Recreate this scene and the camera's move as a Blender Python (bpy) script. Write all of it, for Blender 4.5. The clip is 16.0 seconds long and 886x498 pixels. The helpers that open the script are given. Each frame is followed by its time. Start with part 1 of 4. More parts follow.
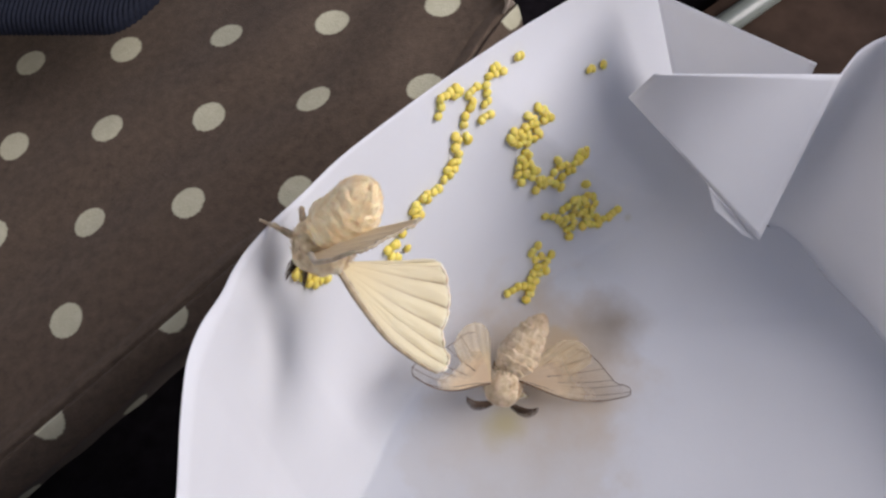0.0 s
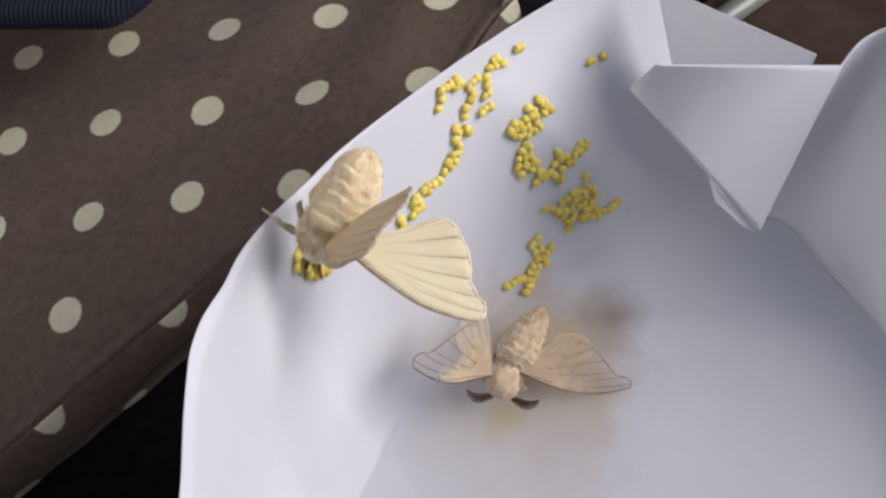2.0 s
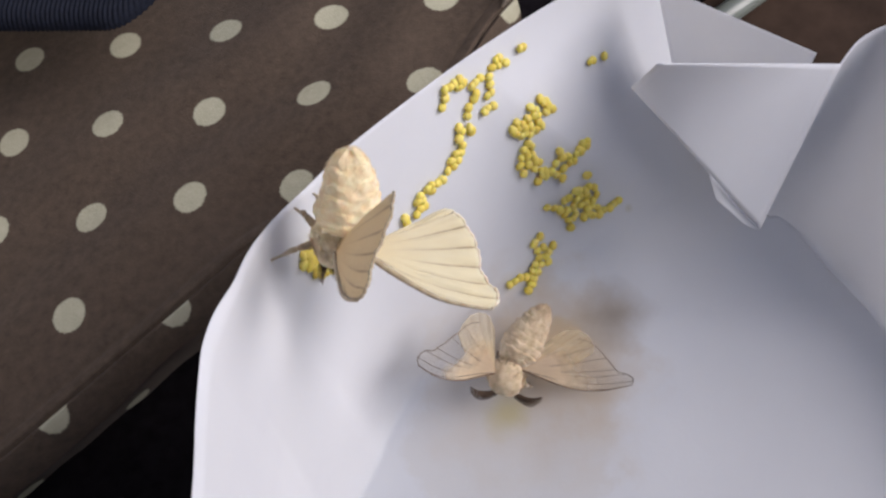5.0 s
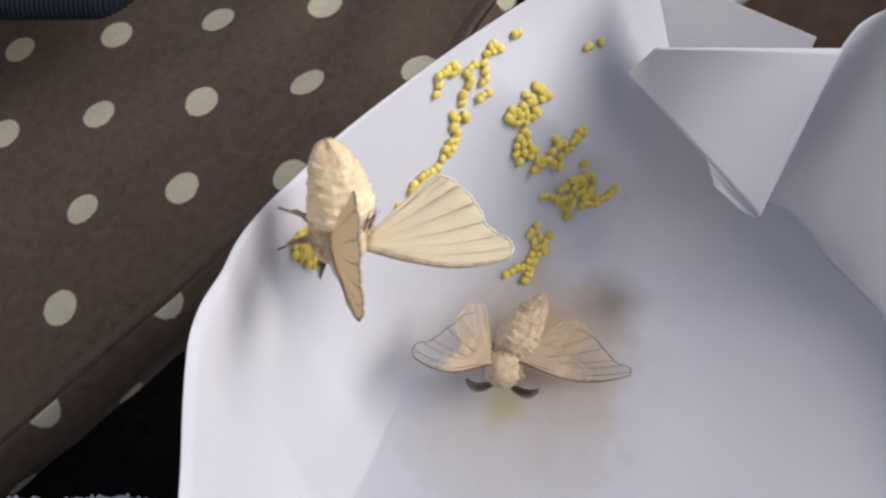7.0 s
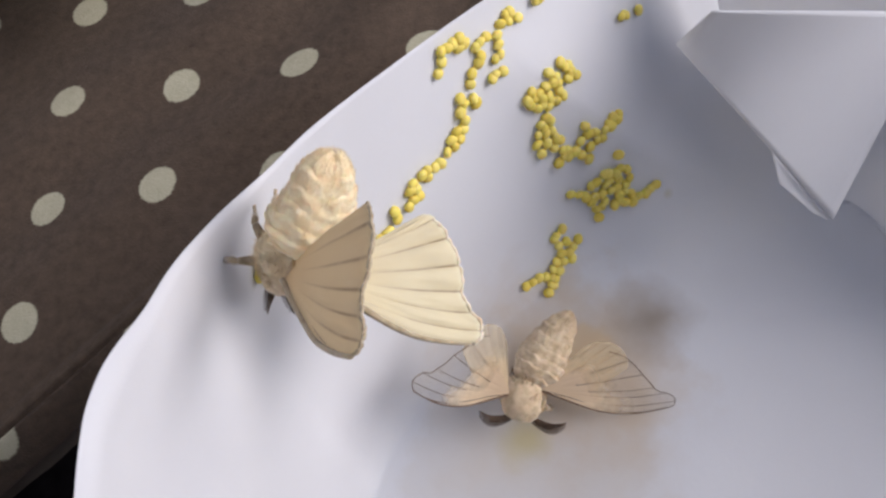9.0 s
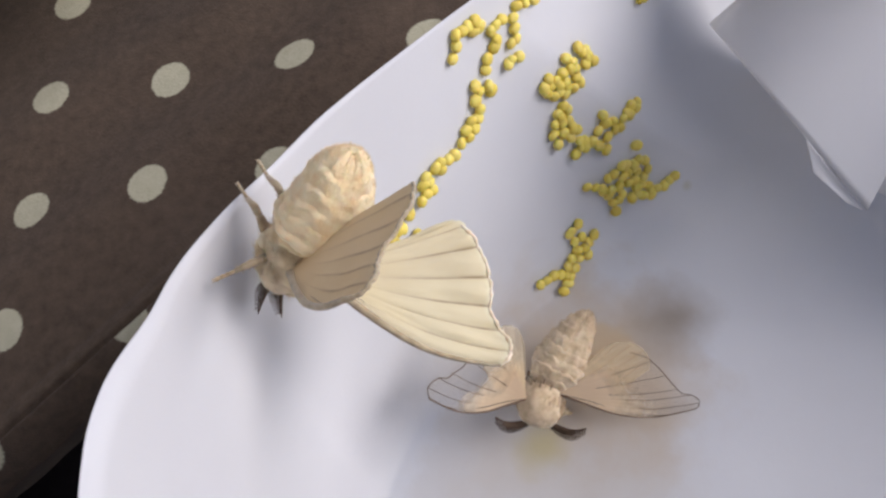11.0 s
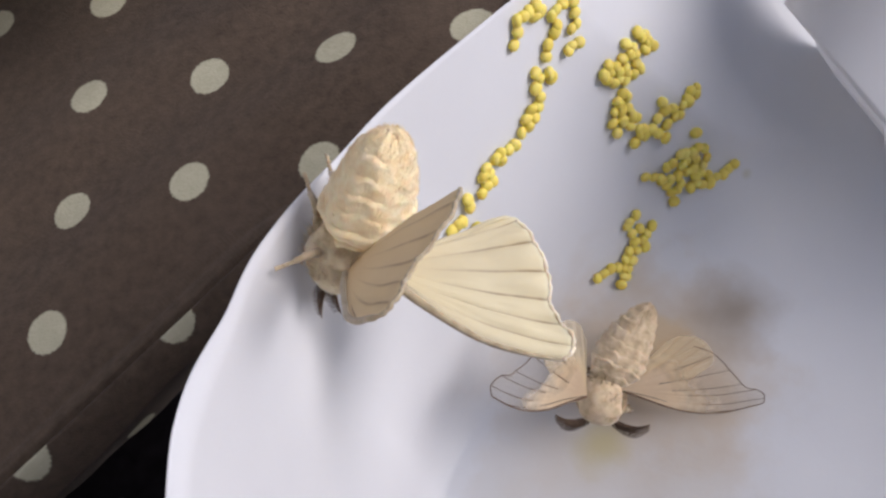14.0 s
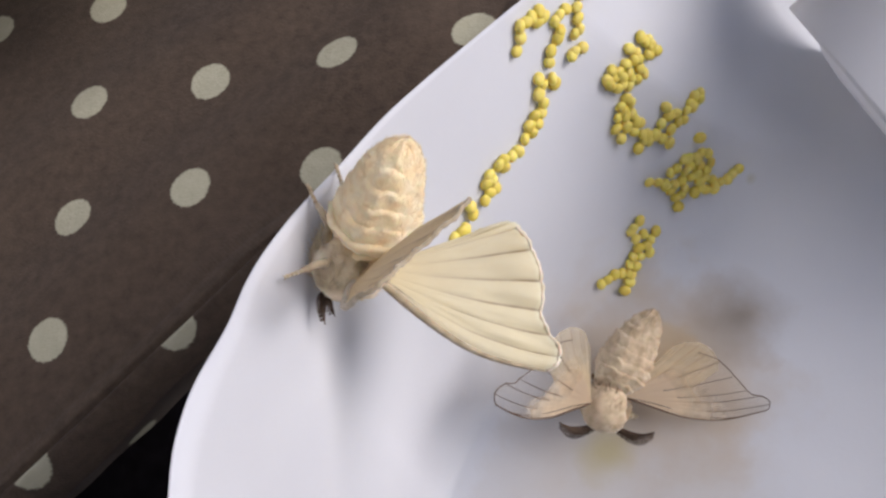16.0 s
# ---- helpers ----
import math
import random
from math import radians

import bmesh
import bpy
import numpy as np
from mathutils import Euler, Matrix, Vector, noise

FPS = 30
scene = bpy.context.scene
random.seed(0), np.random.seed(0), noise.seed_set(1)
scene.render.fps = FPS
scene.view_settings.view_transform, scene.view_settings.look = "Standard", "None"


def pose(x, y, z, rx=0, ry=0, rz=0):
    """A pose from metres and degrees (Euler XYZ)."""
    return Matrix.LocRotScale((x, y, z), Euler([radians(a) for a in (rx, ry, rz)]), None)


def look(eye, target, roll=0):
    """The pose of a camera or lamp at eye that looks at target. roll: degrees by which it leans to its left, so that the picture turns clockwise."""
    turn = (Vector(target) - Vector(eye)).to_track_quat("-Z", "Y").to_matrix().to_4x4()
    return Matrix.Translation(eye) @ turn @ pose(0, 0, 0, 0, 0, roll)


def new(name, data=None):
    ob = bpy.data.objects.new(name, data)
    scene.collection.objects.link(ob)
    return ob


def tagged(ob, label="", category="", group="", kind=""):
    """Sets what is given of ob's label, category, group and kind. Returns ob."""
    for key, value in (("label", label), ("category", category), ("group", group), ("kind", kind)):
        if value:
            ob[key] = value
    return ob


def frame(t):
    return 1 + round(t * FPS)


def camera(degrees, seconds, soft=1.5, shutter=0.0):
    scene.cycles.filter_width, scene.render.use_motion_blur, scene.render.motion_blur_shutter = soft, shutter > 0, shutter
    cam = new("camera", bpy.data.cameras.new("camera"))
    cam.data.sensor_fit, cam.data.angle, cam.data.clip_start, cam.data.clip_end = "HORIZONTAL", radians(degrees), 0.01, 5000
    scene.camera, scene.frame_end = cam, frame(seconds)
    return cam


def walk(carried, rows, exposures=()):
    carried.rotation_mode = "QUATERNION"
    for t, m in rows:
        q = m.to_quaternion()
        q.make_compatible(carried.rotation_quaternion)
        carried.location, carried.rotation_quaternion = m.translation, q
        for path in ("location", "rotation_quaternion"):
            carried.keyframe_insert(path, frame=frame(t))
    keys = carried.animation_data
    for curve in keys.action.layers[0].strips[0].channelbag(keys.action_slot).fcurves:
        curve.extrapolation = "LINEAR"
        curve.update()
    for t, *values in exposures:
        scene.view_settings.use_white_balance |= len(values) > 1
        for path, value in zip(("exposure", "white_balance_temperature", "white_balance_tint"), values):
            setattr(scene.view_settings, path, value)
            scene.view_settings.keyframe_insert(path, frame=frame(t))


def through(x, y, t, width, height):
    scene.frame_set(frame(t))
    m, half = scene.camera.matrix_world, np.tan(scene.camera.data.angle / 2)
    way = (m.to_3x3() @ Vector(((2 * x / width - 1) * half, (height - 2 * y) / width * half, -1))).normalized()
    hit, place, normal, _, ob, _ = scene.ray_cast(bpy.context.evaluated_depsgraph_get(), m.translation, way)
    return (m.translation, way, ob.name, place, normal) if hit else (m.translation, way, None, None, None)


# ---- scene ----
cam = camera(48.0, 16.0, soft=2.5)
METRES, EYE, TILT, LEAN, TURN = 0.055, 0.160, -60.0, 0.0, 0.0
ROWS = [
    (0.0, 0.0000, 0.0000, -0.0000, 0.00, -0.01, -0.00),
    (0.5, 0.0012, 0.0290, -0.0083, -0.03, -0.43, 0.33),
    (1.0, -0.0041, 0.0166, -0.0083, 0.10, -0.36, 0.30),
    (1.5, -0.0075, 0.0094, -0.0084, -0.05, -0.24, 0.29),
    (2.0, -0.0112, 0.0010, -0.0107, -0.22, -0.21, 0.16),
    (2.5, -0.0155, -0.0004, -0.0125, -0.28, -0.09, 0.21),
    (3.0, -0.0272, -0.0108, -0.0098, -0.20, -0.08, 0.37),
    (3.5, -0.0279, -0.0131, -0.0092, -0.19, -0.05, 0.40),
    (4.0, -0.0377, -0.0193, -0.0185, -0.27, 0.03, 0.39),
    (6.5, -0.0194, -0.0061, -0.0250, -0.61, -0.43, 0.54),
    (7.0, -0.0230, 0.0205, -0.0291, -0.58, -0.49, 0.60),
    (7.5, -0.0137, 0.0339, -0.0262, -0.44, -0.72, 0.56),
    (8.0, 0.0054, 0.1675, -0.0004, -0.08, -0.98, 0.96),
    (8.5, 0.0268, 0.3672, 0.0309, 1.09, -1.43, 0.88),
    (11.0, -0.0406, 0.5689, 0.0201, -0.09, -1.49, 1.69),
    (11.5, -0.0754, 0.6828, 0.0215, 1.27, -1.45, 2.08),
    (12.0, -0.0879, 0.6524, 0.0205, 1.37, -1.38, 1.99),
    (12.5, -0.1039, 0.6470, 0.0218, 1.20, -1.52, 2.20),
    (13.0, -0.1097, 0.6286, 0.0211, 0.98, -1.48, 2.41),
    (13.5, -0.1109, 0.6356, 0.0136, 1.14, -1.55, 2.58),
    (14.0, -0.1183, 0.6255, 0.0143, 1.01, -1.59, 2.58),
    (14.5, -0.1243, 0.6163, 0.0192, 0.95, -1.56, 2.60),
    (15.0, -0.1252, 0.6088, 0.0205, 0.94, -1.51, 2.61),
    (15.5, -0.1166, 0.6404, 0.0212, 1.33, -1.56, 2.79),
    (16.0, -0.1218, 0.6395, 0.0241, 1.06, -1.48, 2.76),
]
walk(cam, [(t, pose(0, 0, EYE, TILT, LEAN, TURN) @ pose(METRES * x, METRES * y, METRES * z, 90 + pitch, roll, yaw)) for t, x, y, z, yaw, pitch, roll in ROWS], [(0.0, -0.1, 6250, 17), (16.0, -0.1, 6250, 17)])
import itertools

# ---- light: soft daylight from the side, through the opening in the added ceiling ----
SUN_WAY = Vector((0.77, 0.02, 0.60)).normalized()
world = bpy.data.worlds.new("daylight")
scene.world = world
world.use_nodes = True
wn = world.node_tree.nodes
sky = wn.new("ShaderNodeTexSky")
sky.sky_type, sky.sun_disc = "NISHITA", False
sky.sun_elevation = math.asin(SUN_WAY.z)
sky.sun_rotation = math.atan2(SUN_WAY.x, SUN_WAY.y)
world.node_tree.links.new(sky.outputs[0], wn["Background"].inputs[0])
wn["Background"].inputs[1].default_value = 0.152
sun = new("sun", bpy.data.lights.new("sun", "SUN"))
sun.data.energy, sun.data.angle, sun.data.color = 3.3, radians(42), (1.0, 0.945, 0.87)
sun.matrix_world = look(SUN_WAY, (0, 0, 0))

MM = 0.001


# ---- materials ----
class Nodes:
    """A small writer of node materials."""

    def __init__(self, name):
        self.mat = bpy.data.materials.new(name)
        self.mat.use_nodes = True
        self.tree = self.mat.node_tree
        self.bsdf = self.tree.nodes["Principled BSDF"]

    def node(self, kind, **values):
        n = self.tree.nodes.new(kind)
        for key, value in values.items():
            n.inputs[key.replace("_", " ")].default_value = value
        return n

    def link(self, a, b):
        self.tree.links.new(a, b)

    def coords(self):
        return self.tree.nodes.new("ShaderNodeTexCoord").outputs["Object"]

    def noise(self, scale, detail=4.0, rough=0.55, vector=None):
        n = self.node("ShaderNodeTexNoise", Scale=scale, Detail=detail, Roughness=rough)
        self.link(vector or self.coords(), n.inputs["Vector"])
        return n.outputs["Fac"]

    def math(self, op, a, b=0.0, clamp=False):
        n = self.tree.nodes.new("ShaderNodeMath")
        n.operation, n.use_clamp = op, clamp
        for slot, v in ((0, a), (1, b)):
            if isinstance(v, (int, float)):
                n.inputs[slot].default_value = v
            else:
                self.link(v, n.inputs[slot])
        return n.outputs[0]

    def ramp(self, fac, *stops):
        n = self.tree.nodes.new("ShaderNodeValToRGB")
        while len(n.color_ramp.elements) < len(stops):
            n.color_ramp.elements.new(0.5)
        for e, (at, c) in zip(n.color_ramp.elements, stops):
            e.position, e.color = at, (*c, 1)
        self.link(fac, n.inputs[0])
        return n.outputs[0]

    def mix(self, fac, a, b, blend="MIX"):
        n = self.tree.nodes.new("ShaderNodeMix")
        n.data_type, n.blend_type = "RGBA", blend
        for slot, v in ((0, fac), (6, a), (7, b)):
            if isinstance(v, (int, float)):
                n.inputs[slot].default_value = v
            elif isinstance(v, tuple):
                n.inputs[slot].default_value = (*v, 1)
            else:
                self.link(v, n.inputs[slot])
        return n.outputs[2]

    def bump(self, height, strength, distance):
        n = self.node("ShaderNodeBump", Strength=strength, Distance=distance)
        self.link(height, n.inputs["Height"])
        self.link(n.outputs[0], self.bsdf.inputs["Normal"])

    def set(self, colour=None, rough=0.6, spec=0.3, **values):
        if isinstance(colour, tuple):
            self.bsdf.inputs["Base Color"].default_value = (*colour, 1)
        elif colour is not None:
            self.link(colour, self.bsdf.inputs["Base Color"])
        self.bsdf.inputs["Roughness"].default_value = rough
        self.bsdf.inputs["Specular IOR Level"].default_value = spec
        for key, value in values.items():
            self.bsdf.inputs[key.replace("_", " ")].default_value = value
        return self.mat

    def thin(self, colour, share):
        """Adds light that comes through a thin sheet."""
        t = self.tree.nodes.new("ShaderNodeBsdfTranslucent")
        if isinstance(colour, tuple):
            t.inputs[0].default_value = (*colour, 1)
        else:
            self.link(colour, t.inputs[0])
        m = self.node("ShaderNodeMixShader", Fac=share)
        out = self.tree.nodes["Material Output"]
        self.link(self.bsdf.outputs[0], m.inputs[1])
        self.link(t.outputs[0], m.inputs[2])
        self.link(m.outputs[0], out.inputs[0])
        return self.mat


def plain(name, colour, rough=0.6, spec=0.3, vary=0.15, scale=900, bump=0.0):
    n = Nodes(name)
    f = n.noise(scale)
    dark = tuple(c * (1 - vary) for c in colour)
    light = tuple(min(1, c * (1 + vary)) for c in colour)
    if bump:
        n.bump(f, 0.6, bump)
    return n.set(n.ramp(f, (0.3, dark), (0.7, light)), rough, spec)


def blob(n, x, y, z, radius, warp):
    """How far inside a soft-edged stain round a place in millimetres, 0 to 1; warp: an uneven outline."""
    d = n.node("ShaderNodeVectorMath")
    d.operation = "DISTANCE"
    d.inputs[1].default_value = (x * MM, y * MM, z * MM)
    n.link(n.coords(), d.inputs[0])
    far = n.math("ADD", d.outputs["Value"], n.math("MULTIPLY", n.math("SUBTRACT", warp, 0.5), radius * 1.1 * MM))
    return n.math("SUBTRACT", 1.0, n.math("DIVIDE", far, radius * MM), clamp=True)


def paper_material():
    n = Nodes("white_paper")
    fibre, cloud, warp = n.noise(2600, 5), n.noise(60, 3), n.noise(150, 4)
    colour = n.ramp(cloud, (0.3, (0.805, 0.82, 0.845)), (0.7, (0.845, 0.86, 0.88)))
    return n, fibre, warp, colour


n, fibre, warp, colour = paper_material()
tan, pale = (0.62, 0.48, 0.31), (0.70, 0.665, 0.60)
ring = n.math("MULTIPLY", blob(n, 9.0, 49.0, 8.0, 17, warp), 7.0, clamp=True)
colour = n.mix(n.math("MULTIPLY", ring, 0.35), colour, pale)
colour = n.mix(n.math("MULTIPLY", blob(n, 14.0, 59.2, 13.4, 20, warp), 1.2, clamp=True), colour, (0.71, 0.65, 0.57))
colour = n.mix(n.math("MULTIPLY", blob(n, 18.1, 63.4, 15.3, 14, warp), 1.0, clamp=True), colour, tan)
colour = n.mix(n.math("MULTIPLY", blob(n, 27, 68.7, 16.5, 7.5, warp), 0.95, clamp=True), colour, (0.42, 0.37, 0.31))
wet = n.math("MULTIPLY", blob(n, 17.2, 64.1, 15.4, 5.5, warp), 5.0, clamp=True)
colour = n.mix(n.math("MULTIPLY", wet, 0.55), colour, (0.72, 0.55, 0.32))
colour = n.mix(n.math("MULTIPLY", blob(n, 9.6, 54.2, 10.7, 4.6, warp), 1.2, clamp=True), colour, (0.62, 0.55, 0.33))
colour = n.mix(n.math("MULTIPLY", blob(n, 29.9, 85.0, 22.9, 0.9, warp), 0.6, clamp=True), colour, (0.52, 0.48, 0.26))
damp = n.math("ADD", blob(n, 11.0, 53.0, 9.0, 30, warp), 0.25)
n.bump(n.math("ADD", n.math("MULTIPLY", fibre, 0.06), n.math("MULTIPLY", n.noise(75, 2), damp)), 0.5, 0.0006)
PAPER = n.set(colour, 0.75, 0.25)
n.thin((0.88, 0.88, 0.90), 0.37)


PITCH = 21.7  # the dots' spacing


def fabric_material():
    n = Nodes("brown_velveteen_with_cream_dots")
    split = n.tree.nodes.new("ShaderNodeSeparateXYZ")
    uv = n.tree.nodes.new("ShaderNodeTexCoord").outputs["UV"]
    wob = n.node("ShaderNodeTexNoise", Scale=0.05, Detail=2.0)
    n.link(uv, wob.inputs["Vector"])
    n.link(uv, split.inputs[0])
    cell = []
    for axis in (0, 1):
        u = n.math("ADD", n.math("DIVIDE", split.outputs[axis], PITCH), 0.5)
        cell.append(n.math("MULTIPLY", n.math("SUBTRACT", n.math("SUBTRACT", u, n.math("FLOOR", u)), 0.5), PITCH))
    far = n.math("SQRT", n.math("ADD", n.math("POWER", cell[0], 2.0), n.math("POWER", cell[1], 2.0)))
    nap, fine, cloud = n.noise(500, 5, 0.7), n.noise(2400, 3), n.noise(40, 4)
    edge = n.math("ADD", far, n.math("MULTIPLY", n.math("SUBTRACT", fine, 0.5), 0.9))
    dot = n.math("MULTIPLY", n.math("SUBTRACT", 3.5, edge), 3.0, clamp=True)
    brown = n.ramp(nap, (0.25, (0.047, 0.033, 0.023)), (0.5, (0.085, 0.061, 0.043)), (0.8, (0.126, 0.093, 0.065)))
    brown = n.mix(n.math("MULTIPLY", cloud, 0.5), brown, (0.107, 0.076, 0.052))
    rib = n.math("SINE", n.math("ADD", n.math("MULTIPLY", split.outputs[1], 2 * math.pi / 0.42), n.math("MULTIPLY", nap, 9.0)))
    rib = n.math("MULTIPLY", n.math("MULTIPLY", n.math("ADD", rib, 1.0), 0.5), n.math("MULTIPLY", n.math("SUBTRACT", cloud, 0.35), 3.0, clamp=True))
    brown = n.mix(n.math("MULTIPLY", rib, 0.25), brown, (0.115, 0.087, 0.073))
    cream = n.ramp(nap, (0.2, (0.43, 0.41, 0.285)), (0.8, (0.54, 0.515, 0.375)))
    n.bump(n.math("ADD", n.math("ADD", nap, fine), n.math("MULTIPLY", rib, 0.25)), 0.5, 0.0003)
    return n.set(n.mix(dot, brown, cream), 0.9, 0.1, Sheen_Weight=0.05, Sheen_Roughness=0.6)


FABRIC = fabric_material()


# ---- mesh helpers ----
def part(name, bm, material, parent=None, label="", smooth=True):
    me = bpy.data.meshes.new(name)
    bm.to_mesh(me)
    bm.free()
    for p in me.polygons:
        p.use_smooth = smooth
    me.materials.append(material)
    ob = new(name, me)
    ob.parent = parent
    return tagged(ob, label) if label else ob


def sheet(f, us, vs, plan=None, keep=None):
    """A bmesh grid of f(u, v), in millimetres, with u, v (or plan(u, v)) as its UV; keep(u, v) says which cells are built."""
    bm = bmesh.new()
    grid = [[bm.verts.new(Vector(f(u, v)) * MM) for v in vs] for u in us]
    uv = bm.loops.layers.uv.new("plan")
    for i in range(len(us) - 1):
        for j in range(len(vs) - 1):
            if keep and not keep((us[i] + us[i + 1]) / 2, (vs[j] + vs[j + 1]) / 2):
                continue
            face = bm.faces.new((grid[i][j], grid[i + 1][j], grid[i + 1][j + 1], grid[i][j + 1]))
            for loop, (a, b) in zip(face.loops, ((i, j), (i + 1, j), (i + 1, j + 1), (i, j + 1))):
                loop[uv].uv = plan(us[a], vs[b]) if plan else (us[a], vs[b])
    for v in [v for v in bm.verts if not v.link_faces]:
        bm.verts.remove(v)
    return bm


def thicken(ob, mm):
    m = ob.modifiers.new("thickness", "SOLIDIFY")
    m.thickness, m.offset = mm * MM, -1
    return ob


def smax(a, b, r):
    """The greater of two heights, rounded over r."""
    h = max(r - abs(a - b), 0) / r
    return max(a, b) + h * h * r / 4


def steps(a, b, count):
    return [a + (b - a) * k / count for k in range(count + 1)]


# ---- the cushion under everything ----
def cushion_plan(d, v):
    """Plan place from the distance past the seam and the way along it."""
    d += 8 * math.sin(math.pi * min(max((v - 48) / 70, 0), 1)) ** 2
    return -75 + 0.753 * v + 0.658 * d, 54 + 0.658 * v - 0.753 * d + 0.0006 * v * (v - 60)


def cushion_top(d, v):
    x, y = cushion_plan(d, v)
    w = -d
    z = -1.5 + 0.26 * (x + 68) * (1 if x < 30 else 30 / x)
    if x < -95:
        z = -8.5 + 0.08 * (x + 95)
    z += 1.1 * math.cos(2 * math.pi * (w - 18.5) / 26) * math.exp(-((w / 60) ** 2)) + 0.7 * noise.noise((x * 0.025, y * 0.025, 0.3))
    z -= 1.3 * math.exp(-((d / 0.45) ** 2)) + 0.35 * math.exp(-(((d + 3.2) / 0.8) ** 2)) + 0.12 * noise.noise((v * 0.5, d * 0.5, 2)) * math.exp(-((d / 4) ** 2))
    return x, y, z


def cushion_side(s, v):
    """Bulges out a little below the seam and then runs in under the cushion."""
    x, y, z = cushion_top(0, v)
    d = 2.9 * math.sin(math.pi / 2 * min(s / 6, 1)) - 1.3 * max(s - 6, 0)
    xd, yd = cushion_plan(d, v)
    z += 1.2 * (1 - math.exp(-((s / 0.45) ** 2)))
    z -= 0.45 * s + 0.17 * min(s, 8) ** 2 + 2.6 * max(s - 8, 0) - 0.4 * noise.noise((v * 0.08, s * 0.1, 6)) * min(s, 4)
    return xd, yd, max(z, -41)


def cushion_end(v, d):
    x, y, z = cushion_top(d, 118)
    xe, ye = cushion_plan(d, 118 + v)
    return xe, ye, max(z - 2.5 * v - 0.1 * v * v, -41)


def cover_print(d, v):
    """Where the printed dots' lattice lies on the cover, which pulls it a little askew."""
    x, y = cushion_plan(d - max(d + 5.2, 0), v)
    x, y = x + 45, y - 110
    return PITCH * (1.0754 + 0.0482 * x - 0.00316 * y - 0.00012 * x * y), PITCH * (1.5105 + 0.00029 * x + 0.04899 * y + 0.00008 * x * y)


def side_print(s, v):
    """The side panel is cut on the bias: its rows of dots run along the seam."""
    a, b = (v - 9.3) / 26.8, (s - 0.4) / 26.8
    return PITCH * (a + b), PITCH * (a - b)


cushion = tagged(new("cushion"), "brown velvety cushion with cream polka dots and a stitched edge seam", "cushion")
across = [-260, -220, -180] + steps(-150, -12, 92) + steps(-11.5, -2, 26) + steps(-1.9, 0, 14)
part("cover", sheet(cushion_top, across, steps(-160, 118, 210), plan=cover_print), FABRIC, cushion)
part("side_panel", sheet(cushion_side, steps(0, 6, 24) + steps(6, 70, 64)[1:], steps(-160, 118, 210), plan=side_print), FABRIC, cushion)
part("end_panel", sheet(cushion_end, steps(0, 30, 30), steps(-150, 0, 100), plan=lambda v, d: cover_print(d, 118 + v)), FABRIC, cushion)


# ---- the curled sheet of paper ----
# The raised rim (plan place and height), from the near end to the far one.
RIM = [(-23.6, 0, 70), (-22.8, 13, 74), (-22.3, 23.6, 77.2), (-22.1, 28.8, 79.6), (-22, 32.3, 80.5), (-22, 35, 80.3), (-21.6, 38.4, 79.4), (-21, 43.8, 75.6), (-20.8, 48.4, 72.5), (-20.3, 52.1, 70), (-18.7, 56.7, 67.5), (-15.7, 62.5, 65), (-11.8, 68.6, 63.4), (-5.9, 76.4, 60.9), (0.4, 84.2, 58.5), (9.4, 94, 56.1), (18.2, 101.8, 54.8), (28.5, 109, 55), (35, 113.5, 54)]


def rim_at(y):
    """The rim's x and height at y."""
    for k in range(len(RIM) - 1):
        if y <= RIM[k + 1][1]:
            break
    a, b, o, n = RIM[k], RIM[k + 1], RIM[max(k - 1, 0)], RIM[min(k + 2, len(RIM) - 1)]
    w = b[1] - a[1]
    u = (y - a[1]) / w
    both = []
    for i in (0, 2):
        ma, mb = (b[i] - o[i]) / (b[1] - o[1]) * w, (n[i] - a[i]) / (n[1] - a[1]) * w
        both.append((2 * u**3 - 3 * u**2 + 1) * a[i] + (u**3 - 2 * u**2 + u) * ma + (3 * u**2 - 2 * u**3) * b[i] + (u**3 - u**2) * mb)
    return both


def wall_height(x, y):
    """Falls away from the rim, nearly upright at the near end and gentler at the far one."""
    rim_x, rim_z = rim_at(y)
    d = x - rim_x
    near = min(max((88 - y) / 36, 0), 1.4)
    upright = min(max((50 - y) / 12, 0), 1)
    steep = 1.1 + 1.6 * near + 2.9 * near**2 + 8 * upright**2
    return rim_z - steep * d - (4 + 4 * min(near, 1)) * (1 - math.exp(-max(d, 0) / 3.2))


def floor_height(x, y):
    slope = 0.5 if y < 57 else 0.5 - 0.22 * min((y - 57) / 12, 1)
    return 12 + 0.1 * (x - 9) + slope * (y - 57)


def paper_height(x, y):
    return smax(floor_height(x, y), wall_height(x, y), 10 - 6 * min(max((54 - y) / 12, 0), 1))


def paper_normal(x, y):
    return Vector((paper_height(x - 0.5, y) - paper_height(x + 0.5, y), paper_height(x, y - 0.5) - paper_height(x, y + 0.5), 1)).normalized()


def wavy(x, y):
    return paper_height(x, y) + 0.45 * noise.noise((x * 0.045, y * 0.045, 1.7)) + 0.10 * noise.noise((x * 0.14, y * 0.14, 4.2))


def main_sheet(u, y):
    """u from 0 at the rim to 1 at the notch behind the folded corner, and on to 2 under the right-hand panel."""
    over = max(y - 84.5, 0)
    if u <= 1:
        rim = rim_at(y)[0]
        x = rim + (51.5 - 0.6 * over - rim) * u * (0.35 + 0.65 * u)
    else:
        start = 51.5 + 0.75 * over + 0.012 * over**2
        x = start + (100 - start) * (u - 1)
    return x, y, wavy(x, y)


